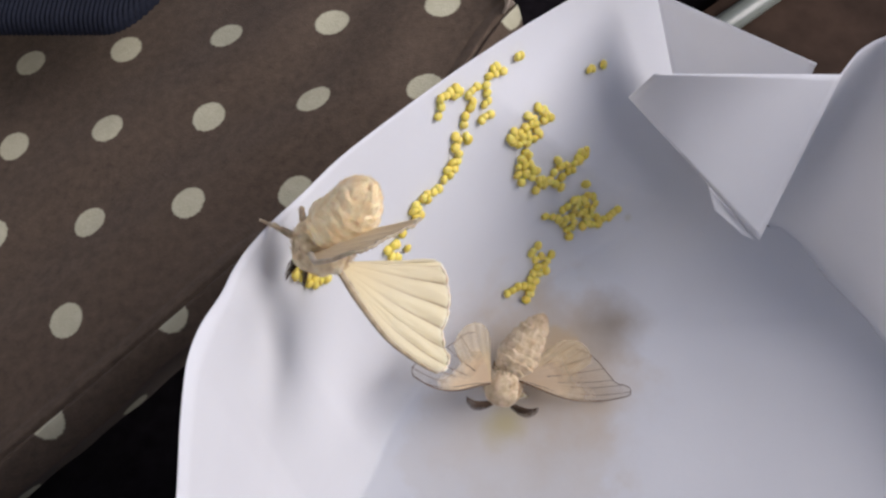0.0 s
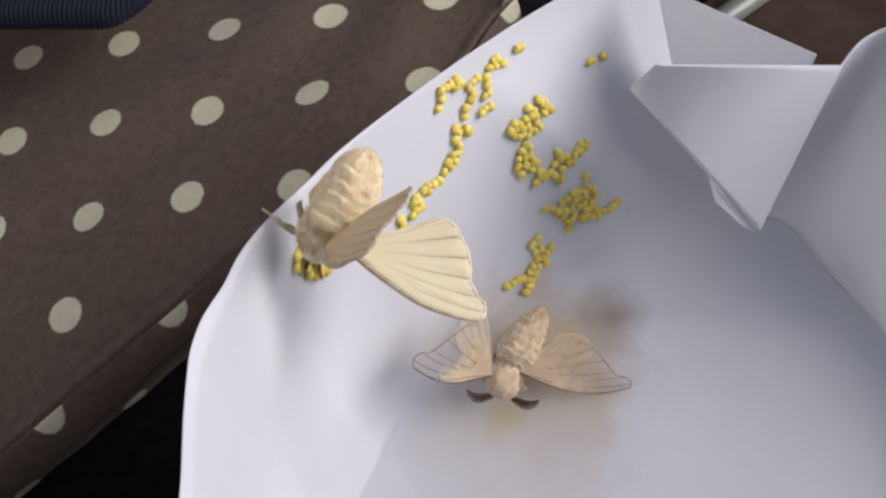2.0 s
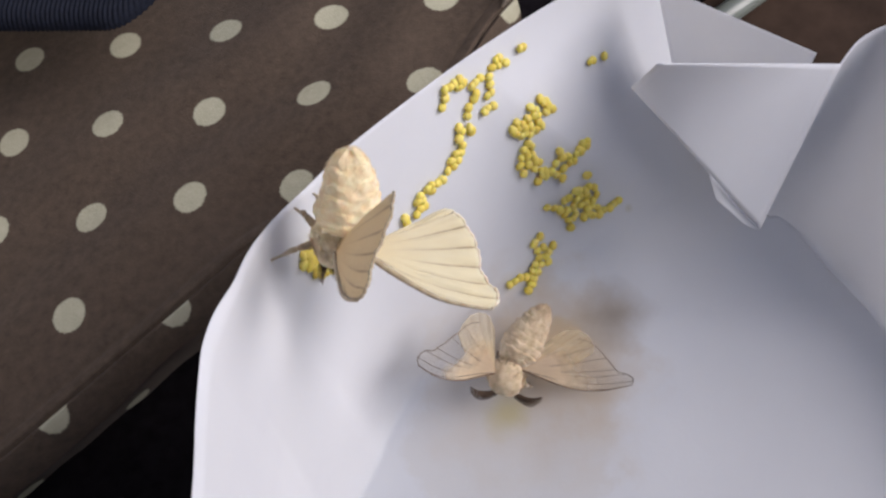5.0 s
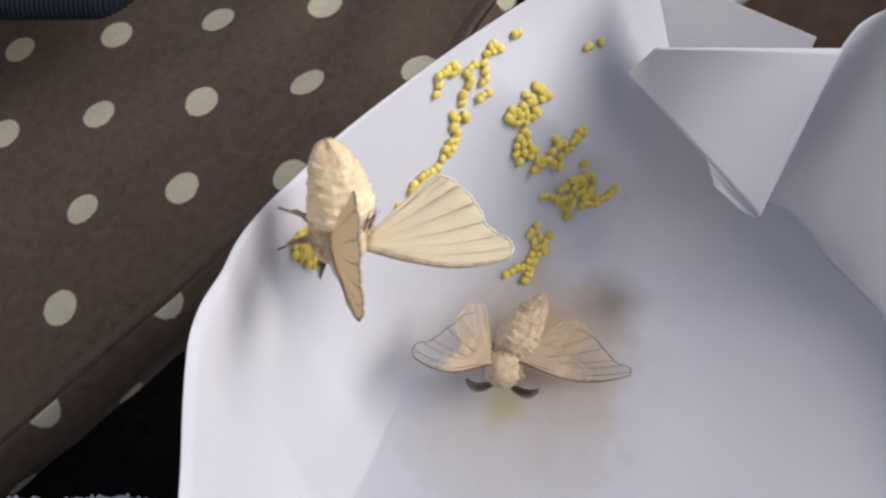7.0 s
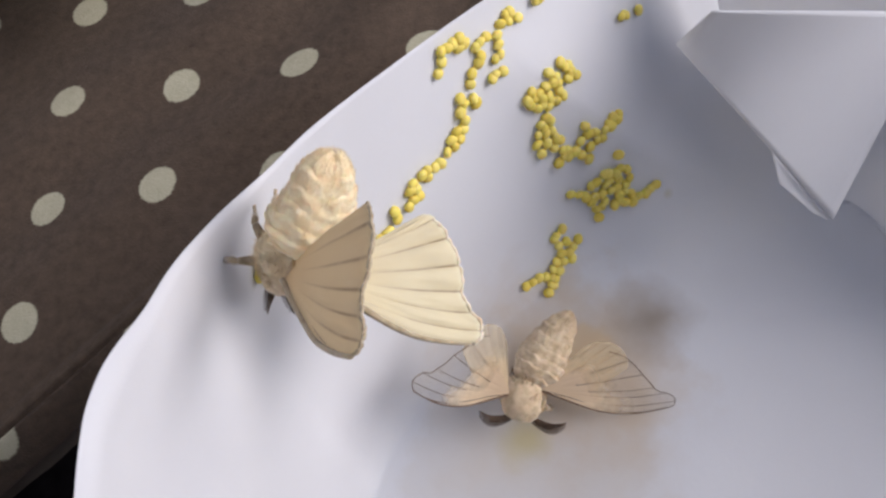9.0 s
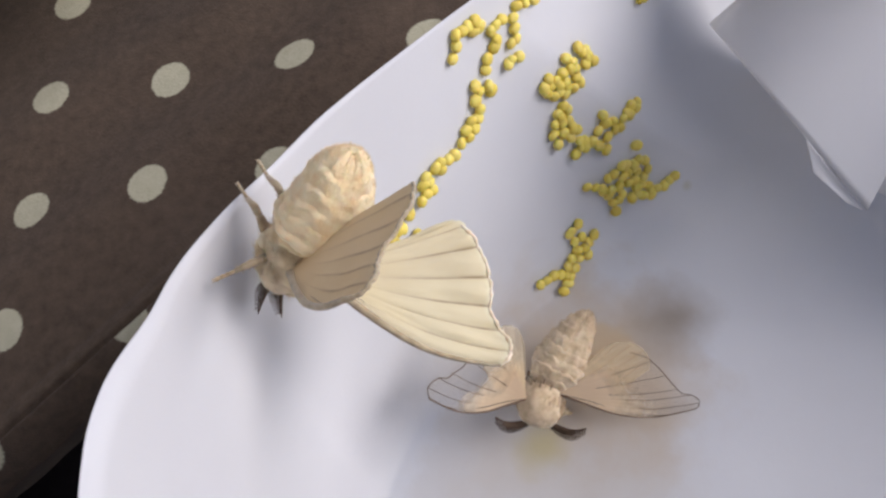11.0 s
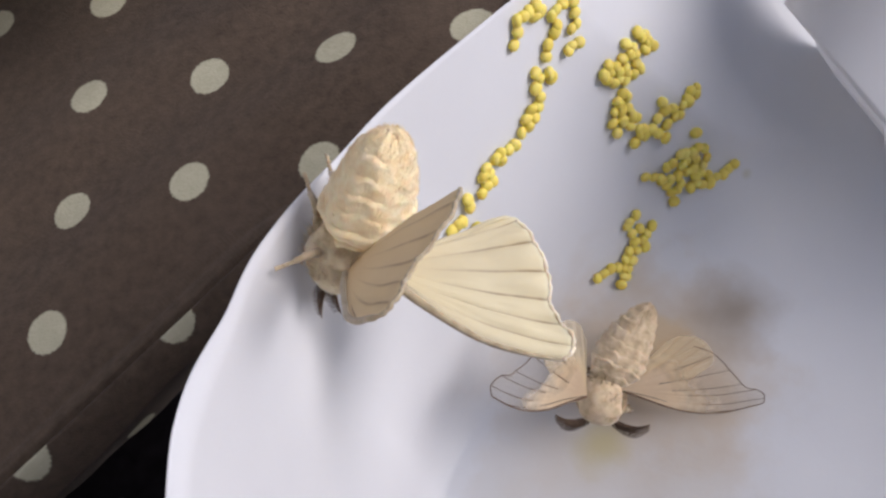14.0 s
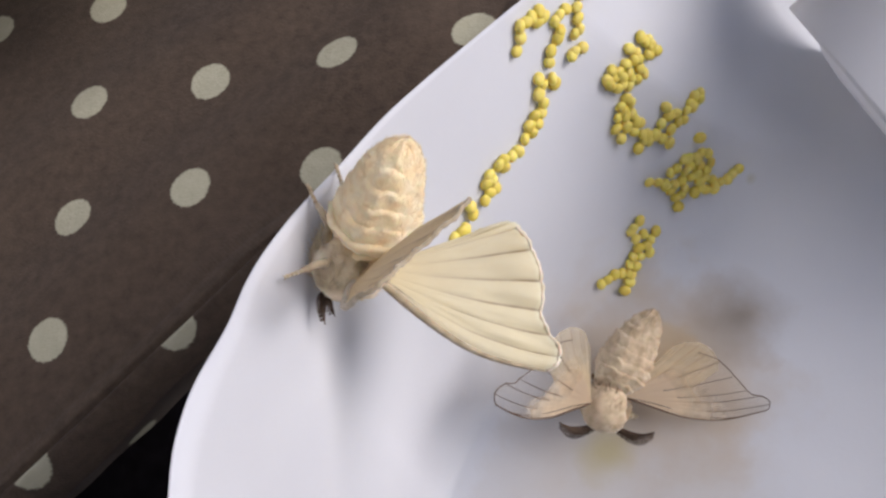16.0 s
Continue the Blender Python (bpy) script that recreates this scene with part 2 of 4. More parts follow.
# The foot of the right-hand part (plan), from behind the folded corner to the near end, and its upper edge.
FOOT = [(49, 84), (53.2, 82.6), (57.2, 78.8), (61, 73.3), (66.2, 66.8), (70, 58), (74, 45), (77, 25), (79, 0)]
EDGE = [(52, 84.6, 59), (55.6, 88.8, 59.3), (60, 91, 60), (65, 89, 65), (70, 81, 68), (75, 70, 58), (80, 55, 35), (83, 30, 13), (85, 0, -5)]


def uncut(u, y):
    """The floor ends a little past the foot of the right-hand part."""
    if u < 1:
        return True
    foot_x = next((x1 + (x0 - x1) * (y - y1) / (y0 - y1) for (x0, y0), (x1, y1) in zip(FOOT, FOOT[1:]) if y0 >= y >= y1), 0)
    return y < 83 and 51.5 + 48.5 * (u - 1) < foot_x + 1.5


paper = tagged(new("paper_sheet"), "curled white sheet of paper with folded corner and tan stains", "paper")
thicken(part("sheet", sheet(main_sheet, steps(0, 1, 130) + steps(1.0005, 2, 60), steps(0, 90.8, 160) + steps(91, 111, 42), keep=uncut), PAPER, paper), 0.15)


def patch(a, b, c, d, bulge, count=24):
    """A sheet between four corners (a to b, d to c), bowed by bulge."""
    a, b, c, d = map(Vector, (a, b, c, d))
    normal = (b - a).cross(d - a).normalized()

    def f(u, v):
        p = (a * (1 - u) + b * u) * (1 - v) + (d * (1 - u) + c * u) * v
        return p + normal * (bulge * 16 * u * (1 - u) * v * (1 - v))

    return sheet(f, steps(0, 1, count), steps(0, 1, count))


thicken(part("folded_corner", patch((24.6, 75.5, 70.0), (52, 84.6, 59), (44.9, 71.8, 38.0), (23.3, 78.8, 61.6), 0.6), PAPER, paper), 0.15)
thicken(part("inner_fold", patch((35.6, 74.6, 48.2), (44.6, 72.0, 37.8), (42.4, 72.2, 39.0), (37.4, 73.4, 43.8), 0.2), PAPER, paper), 0.15)
thicken(part("back_flap", patch((31, 104, 54), (48.2, 84.9, 60.8), (49, 86, 48), (37, 101, 36), -1.0), PAPER, paper), 0.15)
# Added hidden patch: stops light leaking through the gap behind the folded corner.
thicken(part("back_fold", patch((37, 101.2, 36), (51.6, 84.9, 56), (50, 84.2, floor_height(50, 84)), (41, 100, floor_height(41, 100)), 0.4), PAPER, paper), 0.15)


def along(line, u):
    """A place on a smooth line through evenly counted points, u from 0 to 1."""
    k = min(int(u * (len(line) - 1)), len(line) - 2)
    f = u * (len(line) - 1) - k
    p = [Vector(line[min(max(k + i, 0), len(line) - 1)]) for i in (-1, 0, 1, 2)]
    return p[1] + 0.5 * f * (p[2] - p[0] + f * (2 * p[0] - 5 * p[1] + 4 * p[2] - p[3] + f * (3 * (p[1] - p[2]) + p[3] - p[0])))


def panel(u, v):
    """The right-hand part of the sheet: it curls up from the floor to its upper edge, held up at the folded corner."""
    foot, edge = along(FOOT, u), along(EDGE, u)
    low = floor_height(foot.x, foot.y) + 0.12
    plan = foot.lerp(edge.xy, v)
    z = low + (edge.z - low) * v * v * (1.9 - 0.9 * v)
    return plan.x, plan.y, z + 0.6 * noise.noise((plan.x * 0.05, plan.y * 0.05, 9.0)) * min(1, 6 * u)


thicken(part("side_panel", sheet(panel, steps(0, 1, 120), steps(0, 1, 40)), PAPER, paper), 0.15)

# ---- seen floor; unseen walls and ceiling added for bounce, with a wide opening above ----
WOOD = plain("dark_brown_wood", (0.050, 0.031, 0.021), 0.8, 0.1, 0.4, 60)
PLASTER = plain("beige_plaster", (0.72, 0.69, 0.65), 0.85, 0.2, 0.06, 8)


def slab(name, x0, x1, y0, y1, z0, z1, material, label, category):
    bm = bmesh.new()
    m = Matrix.Translation(((x0 + x1) / 2, (y0 + y1) / 2, (z0 + z1) / 2)) @ Matrix.Diagonal((x1 - x0, y1 - y0, z1 - z0, 1))
    bmesh.ops.create_cube(bm, size=1, matrix=m)
    return tagged(part(name, bm, material, smooth=False), label, category, kind="structure")


slab("floor", -1.4, 7.4, -3.2, 3.7, -0.19, -0.09, WOOD, "dark brown wooden floor under the cushion", "floor")
slab("wall_west", -1.5, -1.4, -3.2, 3.7, -0.09, 2.3, PLASTER, "unseen plain beige wall added to bounce light", "wall")
slab("wall_south", -1.5, 7.5, -3.3, -3.2, -0.09, 2.3, PLASTER, "unseen plain beige wall added to bounce light", "wall")
slab("wall_north", -1.5, 7.5, 3.7, 3.8, -0.09, 2.3, PLASTER, "unseen plain beige wall added to bounce light", "wall")
slab("wall_east", 7.4, 7.5, -3.2, 3.7, -0.09, 2.3, PLASTER, "unseen plain beige wall added to bounce light", "wall")
slab("ceiling", -1.5, -0.55, -3.3, 3.8, 2.3, 2.4, PLASTER, "unseen pale ceiling added beside an opening for the daylight", "ceiling")
slab("ceiling", -0.55, 7.5, -3.3, -2.2, 2.3, 2.4, PLASTER, "unseen pale ceiling added beside an opening for the daylight", "ceiling")
slab("ceiling", -0.55, 7.5, 3.5, 3.8, 2.3, 2.4, PLASTER, "unseen pale ceiling added beside an opening for the daylight", "ceiling")

# ---- the slab added under the cushion, its near-black colour standing in for deep shade ----
SEAT_SHADE = plain("black_seat_shade", (0.006, 0.005, 0.006), 0.95, 0.02, 0.4, 300, 0.0004)
SEAT_PLAN = [(-350, -150), (10, -150), (30, 187), (88, 235), (250, 371), (250, 520), (-350, 520)]
bm = bmesh.new()
face = bm.faces.new([bm.verts.new((x * MM, y * MM, -42 * MM)) for x, y in SEAT_PLAN])
drop = bmesh.ops.extrude_face_region(bm, geom=[face])["geom"]
bmesh.ops.translate(bm, verts=[v for v in drop if isinstance(v, bmesh.types.BMVert)], vec=(0, 0, -48 * MM))
bmesh.ops.recalc_face_normals(bm, faces=bm.faces)
bmesh.ops.bevel(bm, geom=list(bm.edges), offset=3 * MM, segments=3, affect="EDGES")
tagged(part("seat", bm, SEAT_SHADE), "slab added under the polka-dot cushion, black for the deep shade there", "seat")

# ---- round about: strap, tissue, rod ----
WEBBING = plain("navy_webbing", (0.007, 0.009, 0.017), 0.8, 0.2, 0.35, 1500, 0.0002)


def box(bm, x0, x1, y0, y1, z0, z1):
    m = Matrix.Translation(((x0 + x1) / 2 * MM, (y0 + y1) / 2 * MM, (z0 + z1) / 2 * MM)) @ Matrix.Diagonal(((x1 - x0) * MM, (y1 - y0) * MM, (z1 - z0) * MM, 1))
    return bmesh.ops.create_cube(bm, size=1, matrix=m)


def strap_top(x, y):
    edge = min(max((y - strap_edge(x)) / 3.0, 0), 1)
    return 9 + 3.5 * math.sqrt(max(1 - (1 - edge) ** 2, 0)) + 0.22 * math.sin(2 * math.pi * x / 0.95)


def strap_edge(x):
    return 136.5 + 0.09 * max(x + 68, 0) ** 2


strap = tagged(new("bag_strap"), "dark navy ribbed webbing strap standing out over the cushion", "strap")
xs = steps(-150, -56, 600)
bm = sheet(lambda x, v: (x, strap_edge(x) + v, strap_top(x, strap_edge(x) + v)), xs, [0, 0.1, 0.4, 1, 2, 3, 8, 20, 60])
part("webbing", bm, WEBBING, strap)
# Unseen block added behind: props the strap and keeps light out below it.
bm = bmesh.new()
box(bm, -150, -72, 173, 196, -25, 10)
part("backing", bm, WEBBING, strap)
# The strap stands out over the cushion, with its front edge in the air.
strap.matrix_world = Matrix.Translation((-0.04 * MM, -0.03 * MM, 9.6 * MM)) @ Matrix.Diagonal((0.94, 0.94, 0.94, 1))

TISSUE = plain("grey_white_tissue", (0.48, 0.48, 0.47), 0.9, 0.1, 0.1, 700, 0.0003)


def torn(x, v):
    return x, 35 + (9.6 + 1.2 * noise.noise((x * 0.35, 2.1, 0)) + 0.7 * noise.noise((x * 1.7, 5.1, 0))) * v, -3 + 0.8 * noise.noise((x * 0.2, v * 3, 7))


tissue = tagged(part("tissue", sheet(torn, steps(-80, -47, 190), steps(0, 1, 12)), TISSUE), "grey-white tissue with a torn ragged edge beside the cushion", "tissue")
thicken(tissue, 0.3)

CLEAR_GREEN = plain("dull_green_plastic", (0.20, 0.22, 0.19), 0.3, 0.5, 0.15, 80)


def tube(bm, points, radii, sides=8):
    """A round tube through points, closed at both ends."""
    rings = []
    for k, (p, r) in enumerate(zip(points, radii)):
        p = Vector(p)
        way = (Vector(points[min(k + 1, len(points) - 1)]) - Vector(points[max(k - 1, 0)])).normalized()
        side = way.orthogonal().normalized() if k == 0 else (side - way * side.dot(way)).normalized()
        up = way.cross(side)
        rings.append([bm.verts.new((p + (side * math.cos(a) + up * math.sin(a)) * r) * MM) for a in (2 * math.pi * j / sides for j in range(sides))])
    for a, b in zip(rings, rings[1:]):
        for j in range(sides):
            bm.faces.new((a[j], a[(j + 1) % sides], b[(j + 1) % sides], b[j]))
    bm.faces.new(rings[0][::-1])
    bm.faces.new(rings[-1])


bm = bmesh.new()
tube(bm, [(50, 193, -86), (99, 232, -86), (168, 288, -86)], [4, 4, 4], 12)
tagged(part("plastic_rod", bm, CLEAR_GREEN), "dull green plastic rod lying on the wooden floor", "rod")
bm = bmesh.new()
for k in range(5):
    tube(bm, [(11.5 + k * 0.5, 133 + 0.6 * k, 19), (13 - 0.8 * k, 136 + k, 20.5 - 0.6 * k), (12 + k, 140, 19)], [0.35, 0.3, 0.1], 5)
part("loose_thread", bm, plain("beige_thread", (0.30, 0.25, 0.20), 0.9, 0.1), cushion, "pale loose threads at the frayed corner")

# ---- eggs ----
n = Nodes("yellow_egg")
info = n.tree.nodes.new("ShaderNodeObjectInfo").outputs["Random"]
EGG = n.set(n.mix(n.noise(1800), n.ramp(info, (0.0, (0.70, 0.55, 0.09)), (0.5, (0.80, 0.66, 0.14)), (1.0, (0.88, 0.77, 0.22))), (0.77, 0.63, 0.13)), 0.5, 0.3, Subsurface_Weight=0.45, Subsurface_Radius=(0.0008, 0.0006, 0.00015))
bm = bmesh.new()
bmesh.ops.create_icosphere(bm, subdivisions=2, radius=1.0)
for v in bm.verts:
    x, y, z = v.co
    dent = 0.22 * math.exp(-(x * x + y * y) * 5) if z > 0 else 0
    v.co = Vector((x * 0.73, y * 0.63, (z - dent) * 0.48)) * MM
egg_mesh = bpy.data.meshes.new("egg")
bm.to_mesh(egg_mesh)
bm.free()
egg_mesh.materials.append(EGG)
for p in egg_mesh.polygons:
    p.use_smooth = True
EDGE_TRAIL = [(10.6, 93.4), (10.1, 93.0), (7.1, 90.2), (8.1, 90.5), (6.9, 89.5), (6.0, 88.6), (6.6, 89.6), (5.6, 87.6), (5.8, 87.1), (6.0, 86.6), (5.5, 86.0), (4.4, 86.7), (3.6, 85.8), (3.2, 85.2), (3.8, 85.1), (3.5, 84.5), (1.4, 84.4), (0.7, 83.6), (1.3, 83.8), (1.9, 84.5), (0.0, 82.8), (-0.6, 82.1), (-0.6, 81.6), (-0.9, 80.7), (6.4, 85.7), (5.4, 84.9), (5.1, 84.5)]
DOWN_TRAIL = [(2.7, 83.3), (2.6, 82.6), (2.9, 81.9), (1.4, 80.9), (1.9, 80.9), (3.2, 81.8), (1.4, 80.1), (1.9, 79.9), (1.7, 79.3), (0.9, 78.6), (0.4, 77.8), (1.3, 78.5), (0.7, 77.6), (-0.1, 76.8), (-0.9, 75.7), (-1.5, 75.1), (-2.5, 74.3), (-3.0, 73.7), (-2.4, 74.0), (-4.0, 72.6), (-4.3, 72.0), (-3.6, 72.6), (-4.0, 71.8), (-3.4, 72.4), (-4.5, 71.1)]
LOW_TRAIL = [(-6.0, 69.8), (-5.8, 69.6), (-7.1, 67.9), (-6.6, 68.4), (-5.2, 69.1), (-7.3, 67.1), (-6.6, 67.6), (-7.7, 67.2)]
UPPER_CLUMP = [(13.5, 90.3), (14.1, 90.2), (14.8, 90.2), (15.6, 90.3), (12.0, 88.5), (12.9, 88.7), (12.5, 87.9), (11.7, 87.3), (13.4, 87.8), (14.0, 87.7), (13.1, 86.9), (12.3, 86.7), (10.9, 86.4), (10.3, 85.8), (9.8, 85.1), (10.7, 85.3), (11.3, 85.9), (9.4, 85.2), (14.5, 89.4)]
HOOK_CLUMP = [(11.9, 85.2), (11.2, 84.4), (12.5, 85.2), (10.9, 83.6), (11.9, 84.1), (10.8, 82.9), (12.1, 83.5), (11.4, 82.6), (13.0, 83.7), (13.8, 84.5), (14.2, 84.0), (15.1, 83.9), (13.8, 83.0), (15.8, 84.5), (16.9, 84.7), (17.9, 84.8), (16.6, 85.5), (17.9, 85.6), (17.1, 86.7), (17.5, 86.3), (18.9, 86.4), (19.6, 86.8), (19.9, 87.5), (20.8, 88.0), (21.6, 89.0), (21.8, 89.7), (20.8, 88.9), (22.1, 86.5)]
WIDE_CLUMP = [(15.7, 81.7), (16.9, 82.1), (18.1, 82.3), (18.8, 82.2), (19.5, 81.9), (20.0, 81.4), (18.5, 83.2), (19.2, 83.7), (20.1, 83.2), (20.7, 82.8), (21.1, 84.4), (20.3, 84.6), (21.8, 85.2), (22.5, 85.7), (23.5, 85.9), (24.0, 85.4), (23.5, 84.8), (24.3, 84.3), (22.9, 83.4), (23.6, 83.4), (24.8, 83.7), (22.1, 82.9), (25.5, 84.3), (26.5, 84.7), (27.2, 85.2), (27.9, 85.7), (22.1, 84.2)]
LONE_EGGS = [(22.3, 98.9), (24.2, 100.2), (21.8, 98.5)]
LOW_CLUMP = [(14.8, 79.1), (14.0, 78.4), (13.8, 78.1), (14.5, 77.8), (15.5, 78.4), (17.2, 79.0), (16.5, 78.3), (16.0, 77.7), (14.9, 77.3), (14.2, 76.5), (15.3, 76.7), (16.5, 77.2), (13.8, 75.8), (12.8, 74.9), (11.8, 74.6), (10.9, 74.0), (10.1, 73.5), (13.7, 75.0), (14.3, 74.9), (13.9, 74.2), (13.4, 73.1), (14.7, 75.8)]
HEAD_CLUMP = [(-16.1, 57.4), (-17.1, 56.3), (-16.4, 58.0), (-14.4, 60.1), (-15.3, 59.6), (-17.0, 57.6), (-17.5, 56.4), (-15.9, 59.1), (-16.2, 57.8), (-16.3, 58.8), (-17.6, 55.7), (-15.6, 58.9), (-15.6, 58.4), (-14.9, 59.7), (-16.7, 57.8), (-17.3, 56.9), (-14.8, 60.4), (-14.8, 59.2), (-16.7, 57.2), (-16.6, 56.6), (-16.6, 57.0), (-16.8, 57.3), (-14.8, 60.2), (-15.5, 58.2)]

dice = random.Random(4)
for clump in (EDGE_TRAIL, DOWN_TRAIL, LOW_TRAIL, UPPER_CLUMP, HOOK_CLUMP, WIDE_CLUMP, LONE_EGGS, LOW_CLUMP, HEAD_CLUMP):
    near = [((xa + xb) / 2 + dice.uniform(-0.3, 0.3), (ya + yb) / 2 + dice.uniform(-0.3, 0.3)) for (xa, ya), (xb, yb) in itertools.combinations(clump, 2) if 1.5 < math.hypot(xa - xb, ya - yb) < 2.3]
    close = clump in (UPPER_CLUMP, HOOK_CLUMP, WIDE_CLUMP, HEAD_CLUMP)
    for x, y in clump + (dice.sample(near, len(near) // 4) if close else []):
        egg = tagged(new("egg", egg_mesh), "tiny yellow oval moth egg stuck to the white paper", "egg", "yellow eggs on the paper")
        up = paper_normal(x, y)
        turn = up.to_track_quat("Z", "Y").to_matrix().to_4x4() @ pose(0, 0, 0, dice.uniform(-25, 25), dice.uniform(-25, 25), dice.uniform(0, 360))
        grow = dice.uniform(0.96, 1.16)
        egg.matrix_world = Matrix.Translation((Vector((x, y, wavy(x, y))) + up * (0.36 + dice.uniform(0, 0.12))) * MM) @ turn @ Matrix.Diagonal((grow, grow, grow, 1))

# ---- moths ----
def fur_material(name, dark, light, tip):
    n = Nodes(name)
    f, g = n.noise(900, 3, 0.5), n.noise(5000, 3)
    colour = n.ramp(f, (0.28, dark), (0.52, light), (0.8, tip))
    n.bump(n.math("ADD", f, n.math("MULTIPLY", g, 0.5)), 0.5, 0.0002)
    return n.set(colour, 0.85, 0.15, Sheen_Weight=0.35, Sheen_Roughness=0.5, Subsurface_Weight=0.2, Subsurface_Radius=(0.0016, 0.0008, 0.0004))


FUR = fur_material("cream_moth_fur", (0.89, 0.68, 0.39), (0.945, 0.79, 0.51), (0.96, 0.85, 0.60))
DULL_FUR = fur_material("greyish_tan_moth_fur", (0.48, 0.36, 0.22), (0.66, 0.52, 0.34), (0.78, 0.65, 0.46))
WOOL = fur_material("pale_flecked_wool", (0.56, 0.42, 0.24), (0.80, 0.66, 0.43), (0.89, 0.79, 0.58))
RUFF = fur_material("tan_moth_ruff", (0.08, 0.05, 0.03), (0.18, 0.12, 0.07), (0.36, 0.26, 0.16))
LEG = fur_material("pale_leg_scales", (0.32, 0.24, 0.14), (0.50, 0.40, 0.26), (0.64, 0.54, 0.38))
DARK = plain("dark_brown_antenna", (0.085, 0.055, 0.035), 0.7, 0.2, 0.5, 3000)
EYE_BLACK = plain("black_eye", (0.012, 0.010, 0.009), 0.25, 0.5, 0.2, 900)
VEIN = plain("brown_wing_vein", (0.13, 0.085, 0.055), 0.7, 0.2, 0.3, 2000)
PALE_VEIN = plain("tan_wing_vein", (0.46, 0.36, 0.23), 0.75, 0.2, 0.3, 2000)


def wing_material(name, pale, tan, crease, through, clear):
    """Scaled wing membrane in pleats; clear: how see-through its worn outer part is."""
    n = Nodes(name)
    uv = n.tree.nodes.new("ShaderNodeTexCoord").outputs["UV"]
    split = n.tree.nodes.new("ShaderNodeSeparateXYZ")
    n.link(uv, split.inputs[0])
    stretch = n.node("ShaderNodeMapping")
    stretch.inputs["Scale"].default_value = (26, 3, 1)
    n.link(uv, stretch.inputs[0])
    grain, cloud = n.noise(9, 4, 0.6, stretch.outputs[0]), n.noise(260, 4)
    # Pleat valleys get a darker crease colour: fold shade painted in along the veins.
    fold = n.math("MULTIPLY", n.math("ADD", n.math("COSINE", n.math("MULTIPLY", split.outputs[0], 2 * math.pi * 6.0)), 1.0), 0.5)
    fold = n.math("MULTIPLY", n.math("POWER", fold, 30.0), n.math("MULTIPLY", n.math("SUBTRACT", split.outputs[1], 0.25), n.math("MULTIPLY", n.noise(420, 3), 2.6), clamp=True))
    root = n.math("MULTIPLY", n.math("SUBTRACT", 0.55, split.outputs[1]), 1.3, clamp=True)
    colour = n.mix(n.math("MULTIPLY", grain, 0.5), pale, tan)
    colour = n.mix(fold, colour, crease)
    colour = n.mix(root, colour, tan)
    colour = n.mix(n.math("MULTIPLY", cloud, 0.35), colour, tuple(c * 0.82 for c in tan))
    rim = n.math("MULTIPLY", n.math("SUBTRACT", split.outputs[1], 0.95), 18.0, clamp=True)
    colour = n.mix(n.math("MULTIPLY", rim, 0.6), colour, tuple(min(1, c * 1.12) for c in pale))
    n.bump(n.math("ADD", grain, cloud), 0.35, 0.0002)
    n.set(colour, 0.7, 0.2, Sheen_Weight=0.2)
    n.thin(colour, through)
    if clear:
        out = n.tree.nodes["Material Output"]
        seen = out.inputs[0].links[0].from_socket
        glass = n.tree.nodes.new("ShaderNodeBsdfTransparent")
        m = n.tree.nodes.new("ShaderNodeMixShader")
        edge = n.math("MULTIPLY", n.math("SUBTRACT", n.math("ADD", split.outputs[1], n.math("MULTIPLY", cloud, 0.45)), 0.62), 3.2, clamp=True)
        n.link(n.math("MULTIPLY", edge, clear), m.inputs[0])
        n.link(seen, m.inputs[1])
        n.link(glass.outputs[0], m.inputs[2])
        n.link(m.outputs[0], out.inputs[0])
    return n.mat


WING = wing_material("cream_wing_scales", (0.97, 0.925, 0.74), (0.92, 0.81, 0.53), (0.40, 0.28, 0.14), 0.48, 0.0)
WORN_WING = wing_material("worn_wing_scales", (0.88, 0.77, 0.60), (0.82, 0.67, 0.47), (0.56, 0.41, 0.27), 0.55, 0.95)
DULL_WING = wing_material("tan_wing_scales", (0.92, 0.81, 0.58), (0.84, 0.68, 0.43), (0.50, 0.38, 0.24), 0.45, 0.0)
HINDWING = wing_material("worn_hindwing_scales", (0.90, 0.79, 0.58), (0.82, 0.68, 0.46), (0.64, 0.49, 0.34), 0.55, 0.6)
MARGIN = fur_material("pale_wing_margin", (0.66, 0.55, 0.38), (0.80, 0.70, 0.52), (0.88, 0.80, 0.64))
LEADING = fur_material("brown_leading_edge", (0.30, 0.24, 0.15), (0.43, 0.35, 0.23), (0.54, 0.46, 0.32))

FORE = [(20, 0.3), (20.6, -0.7), (20.3, -1.9), (18.9, -2.8), (17.4, -3.8), (16.7, -5.4), (15.9, -7.2), (14.5, -8.9), (13.0, -10.2), (11.5, -10.8)]
FALCATE = [(20, 0.3), (20.9, -0.6), (20.8, -1.9), (19.6, -2.7), (18.0, -2.9), (16.6, -4.2), (15.0, -5.9), (13.4, -7.6), (11.6, -9.0), (9.2, -9.6)]
HIND = [(14.6, -8.0), (14.1, -9.4), (13.2, -10.7), (12.1, -11.3), (11.0, -11.4), (9.8, -10.6), (8.8, -9.4)]
HIND_WIDE = [(12.8, -6.6), (12.4, -8.4), (11.3, -10.2), (9.6, -11.2), (7.6, -11.2), (5.8, -10.2), (4.4, -8.4)]
FOLDS = 6.0


